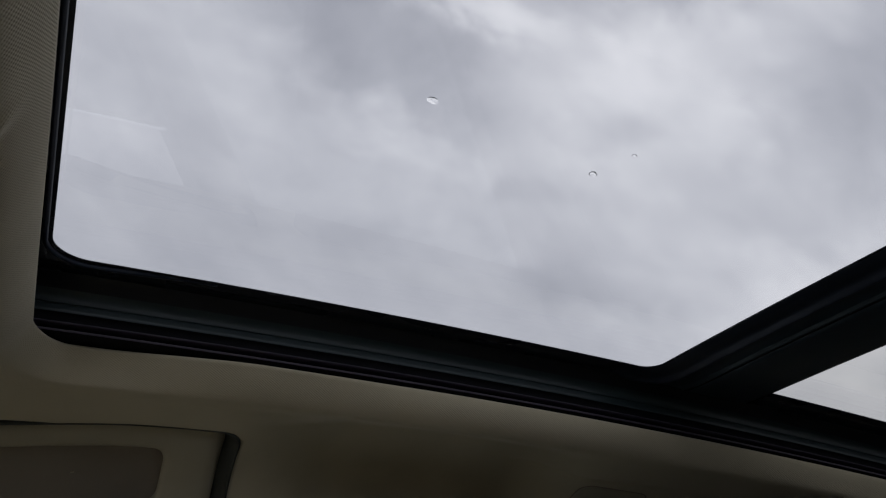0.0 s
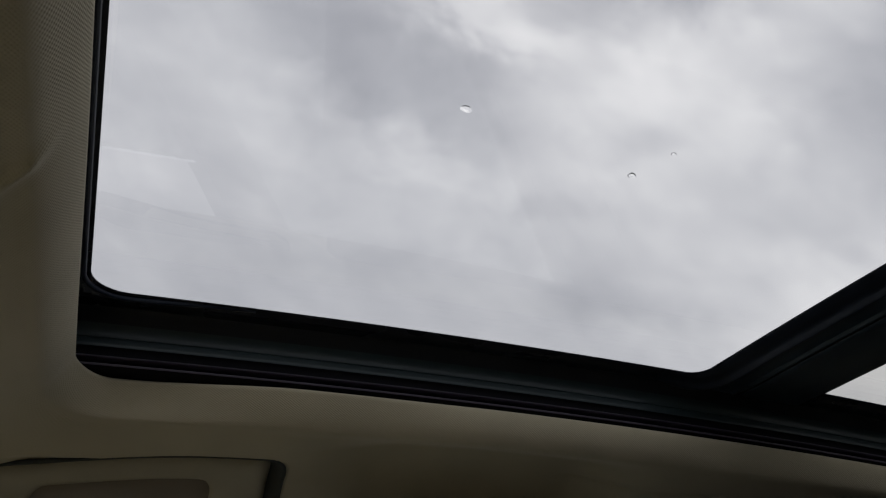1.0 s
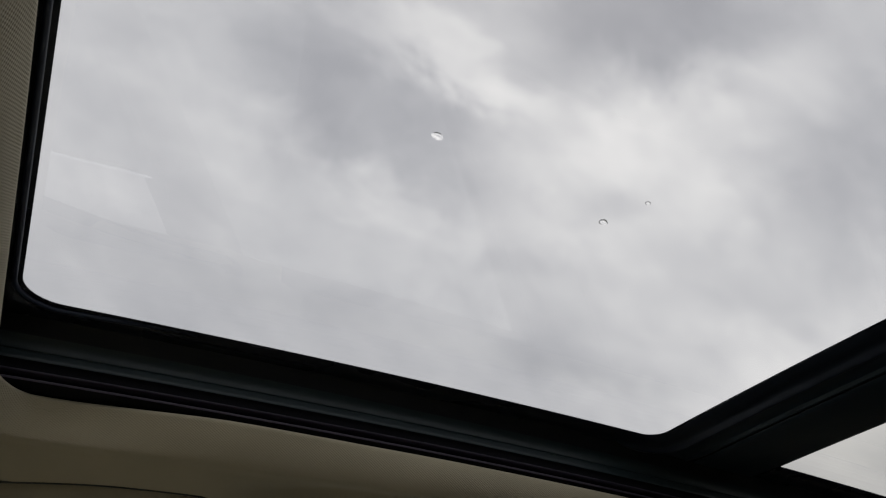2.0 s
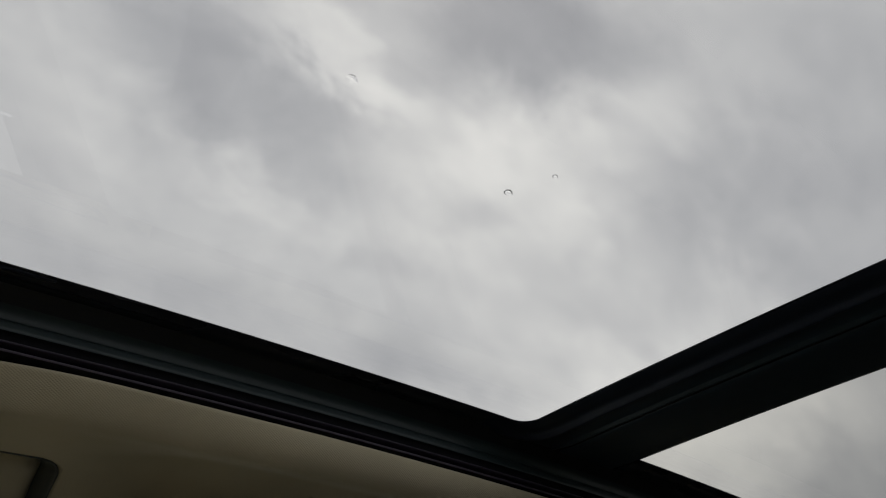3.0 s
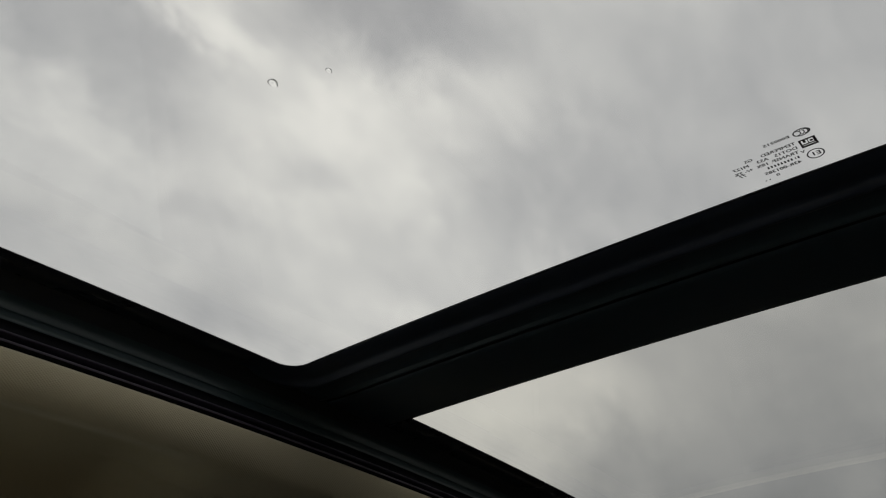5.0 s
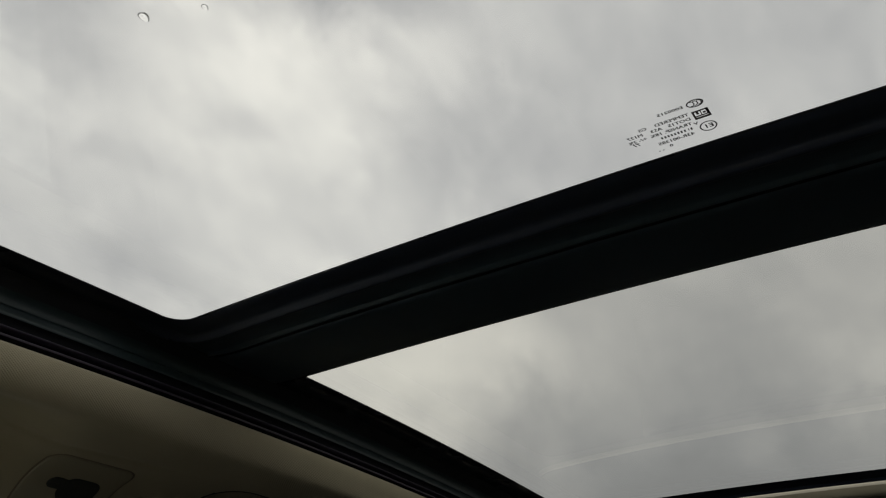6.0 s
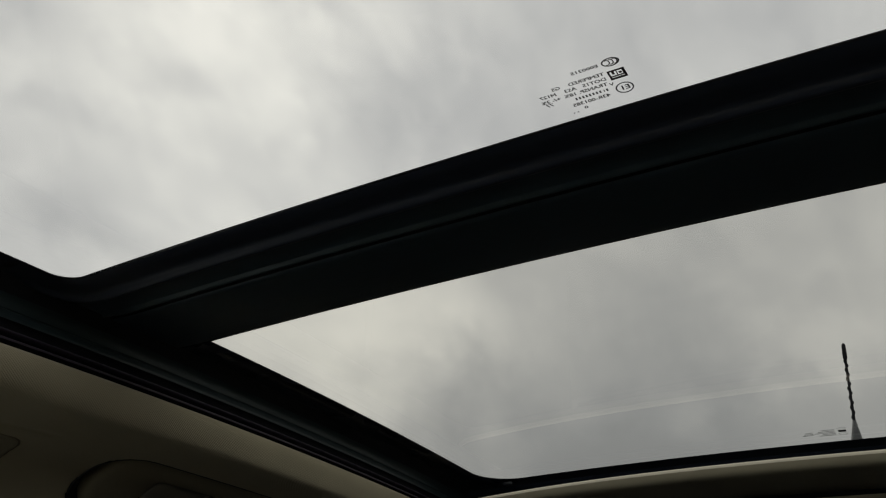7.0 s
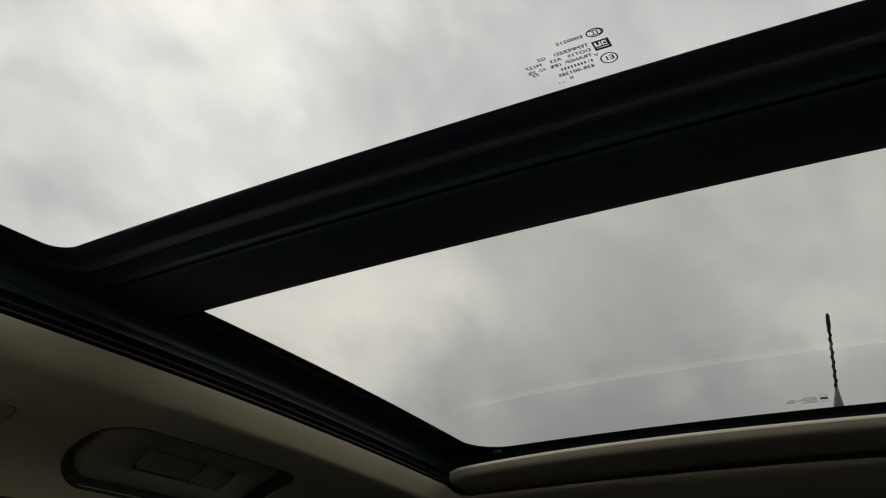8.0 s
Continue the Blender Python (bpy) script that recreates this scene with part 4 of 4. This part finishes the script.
for k in range(141):
    f = 0.30 + 0.55 * k / 140
    a = k / 140 * 2 * math.pi * 6.5
    helix.append(FOOT + way * f + Vector((math.cos(a), math.sin(a), 0)) * 0.0019)
tube("winding", helix, [0.0014] * len(helix), FELT, antenna, "spiral winding round the mast", 6).parent = mast
tube("tip", [FOOT + way * f for f in (0.845, 0.86, 0.92, 0.985, 1.0)], [0.0024, 0.0031, 0.0032, 0.0029, 0.0016], FELT, antenna, "thicker black end cap")


# ---- raindrops on the front pane ----
def raindrop(x, y, length, width, high, turn, steep=1.0):
    rows = []
    for i in range(9):
        rim = math.cos(math.pi / 2 * i / 8) if i < 8 else 0.0
        row = []
        for k in range(20):
            b = 2 * math.pi * k / 20
            wob = 1 + 0.08 * math.sin(2 * b + turn) + 0.05 * math.sin(3 * b + 2 * turn)
            u, v = rim * math.cos(b) * length / 2 * wob, rim * math.sin(b) * width / 2 * wob
            px, py = x + u * math.cos(turn) - v * math.sin(turn), y + u * math.sin(turn) + v * math.cos(turn)
            row.append(on_roof(px, py, GLASS_T + 0.0002 + high * (1 - rim ** 2) ** steep))
        rows.append(row)
    verts, faces = grid(rows, closed_v=True)
    faces.append(tuple(range(19, -1, -1)))
    ob = mesh_object("raindrop", verts, faces, WATER)
    bm = bmesh.new()
    bm.from_mesh(ob.data)
    bmesh.ops.remove_doubles(bm, verts=list(bm.verts), dist=0.00002)
    bmesh.ops.recalc_face_normals(bm, faces=list(bm.faces))
    base = max(bm.faces, key=lambda f: len(f.verts))
    base.smooth = False
    for e in base.edges:
        e.smooth = False
    bm.to_mesh(ob.data)
    bm.free()
    tagged(ob, "small clear raindrop lying on the roof glass", "raindrop", "raindrops on the glass")


raindrop(0.2128, -0.3075, 0.0084, 0.0062, 0.00062, 0.2, 1.0)
raindrop(0.3539, -0.2800, 0.0070, 0.0056, 0.0021, 0.0, 0.6)
raindrop(0.3672, -0.3120, 0.0046, 0.0036, 0.0011, 0.2, 0.6)


# ---- printed approval marks ----
def print_mesh(name, rows_of_shapes, root, mat, label):
    """Flat printing on the glass: a list of polygons given in (along, down) metres from a corner of the mark."""
    verts, faces = [], []
    for poly in rows_of_shapes:
        faces.append(tuple(range(len(verts), len(verts) + len(poly))))
        verts.extend(poly)
    ob = mesh_object(name, at_root(verts, root.parent), faces, mat, smooth=False)
    return child(ob, root, label)


def mark_point(origin, a, b, lift=-0.0007):
    """a runs to the passenger side, b to the rear: the print reads from outside."""
    x, y = origin[0] + b, origin[1] + a
    return on_roof(x, y, lift)


def text_print(body, size, a, b, origin, root, label, wide=1.0):
    cu = bpy.data.curves.new("lettering", "FONT")
    cu.body, cu.size, cu.resolution_u, cu.offset = body, 1.0, 2, 0.0
    ob = bpy.data.objects.new("lettering", cu)
    scene.collection.objects.link(ob)
    bpy.context.view_layer.update()
    thin = bpy.data.meshes.new_from_object(ob.evaluated_get(bpy.context.evaluated_depsgraph_get()))
    bpy.data.objects.remove(ob)
    # the strokes are thickened by laying the print three times, a hair apart
    verts, faces = [], []
    k = size / 0.72
    for dx, dy in ((-0.030, -0.015), (0.0, 0.018), (0.030, -0.015)):
        base = len(verts)
        verts += [mark_point(origin, a + (v.co.x + dx) * k * wide, b - (v.co.y + dy) * k, -0.0007 - 0.00002 * (1 + len(faces) % 3)) for v in thin.vertices]
        faces += [tuple(base + i for i in p.vertices) for p in thin.polygons]
    bpy.data.meshes.remove(thin)
    me = bpy.data.meshes.new("lettering")
    me.from_pydata(at_root(verts, root.parent), [], faces)
    me.materials.clear()
    me.materials.append(PRINT)
    return child(new("lettering", me), root, label)


def bar(a0, b0, a1, b1, origin, lift=-0.0007):
    return [mark_point(origin, a0, b0, lift), mark_point(origin, a1, b0, lift), mark_point(origin, a1, b1, lift), mark_point(origin, a0, b1, lift)]


def oval(ca, cb, ra, rb, thick, origin, a0=0, a1=360, n=28):
    polys = []
    for i in range(n):
        p, q = radians(a0 + (a1 - a0) * i / n), radians(a0 + (a1 - a0) * (i + 1) / n)
        polys.append([mark_point(origin, ca + r1 * math.cos(t), cb + r2 * math.sin(t)) for t, r1, r2 in
                      ((p, ra, rb), (q, ra, rb), (q, ra - thick, rb - thick), (p, ra - thick, rb - thick))])
    return polys


MARK = (0.5745, -0.4937)
# round and square approval signs beside the lettering
print_mesh("approval_ring", oval(-0.0066, 0.0034, 0.0052, 0.0038, 0.0009, MARK)
           + [q for k in range(3) for q in oval(-0.0045 - 0.0022 * k, 0.0034, 0.0019, 0.0025, 0.0007, MARK, 60, 300, 12)], front_pane, PRINT, "printed oval approval sign")
print_mesh("maker_block", [bar(-0.0118, 0.0108, -0.0018, 0.0122, MARK), bar(-0.0118, 0.0184, -0.0018, 0.0196, MARK), bar(-0.0118, 0.0122, -0.0106, 0.0184, MARK),
                           bar(-0.0030, 0.0122, -0.0018, 0.0184, MARK), bar(-0.0072, 0.0122, -0.0066, 0.0160, MARK), bar(-0.0106, 0.0160, -0.0030, 0.0172, MARK),
                           bar(-0.0097, 0.0134, -0.0080, 0.0152, MARK), bar(-0.0056, 0.0122, -0.0041, 0.0148, MARK), bar(-0.0106, 0.0122, -0.0101, 0.0160, MARK), bar(-0.0106, 0.0177, -0.0030, 0.0184, MARK)], front_pane, MAKER_PRINT, "printed brown-black rectangular maker's block with clear gaps")
print_mesh("approval_ring", oval(-0.0066, 0.0290, 0.0053, 0.0052, 0.0009, MARK), front_pane, PRINT, "printed round approval sign")
text_print("E1", 0.0042, -0.0098, 0.0308, MARK, front_pane, "printed letters in the ring")
for words, a, b, size, wide in (("E000215", 0.0005, 0.0045, 0.0027, 1.25), ("TEMPERED    GS", 0.0000, 0.0130, 0.0030, 1.09), ("DOT15   AS3    M127", 0.0003, 0.0178, 0.0030, 1.09),
                                ("TRANSP. 18%  +/- 2%", 0.0012, 0.0226, 0.0030, 1.09), ("V", -0.0022, 0.0240, 0.0028, 1.1), ("43R-001385", 0.0030, 0.0328, 0.0031, 1.10), ("0", 0.0185, 0.0376, 0.0026, 1.3), ("77", 0.0360, 0.0262, 0.0030, 1.09)):
    text_print(words, size, a, b, MARK, front_pane, "small black printed lettering", wide)
print_mesh("maker_line", [bar(0.0026 + 0.0021 * k, 0.0252, 0.0026 + 0.0021 * k + (0.0005 if k == 1 else 0.0011), 0.0276, MARK) for k in range(10)], front_pane, PRINT, "row of plain bars for the glass maker")
print_mesh("mark_dots", [bar(a, 0.0382, a + 0.0009, 0.0391, MARK) for a in (0.0252, 0.0278)], front_pane, PRINT, "two small printed dots")

MARK_REAR = (1.352, -0.520)
print_mesh("maker_block", [bar(-0.012, 0.006, -0.003, 0.014, MARK_REAR)], rear_pane, PRINT, "printed dark rectangular maker's block")
print_mesh("mark_lines", [bar(0.001 + 0.0022 * j, 0.001 + 0.0052 * k, 0.0029 + 0.0022 * j, 0.0030 + 0.0052 * k, MARK_REAR) for k in range(5) for j in range(7 + 2 * (k % 3))]
           + [bar(0.027 + 0.0022 * j, 0.006 + 0.0052 * k, 0.0289 + 0.0022 * j, 0.0080 + 0.0052 * k, MARK_REAR) for k in range(3) for j in range(4 + k)], rear_pane, PRINT, "lines of small black print")
print_mesh("approval_ring", oval(-0.0075, 0.022, 0.0050, 0.0045, 0.0007, MARK_REAR) + oval(-0.0075, -0.001, 0.0052, 0.0036, 0.0007, MARK_REAR), rear_pane, PRINT, "printed round approval signs")
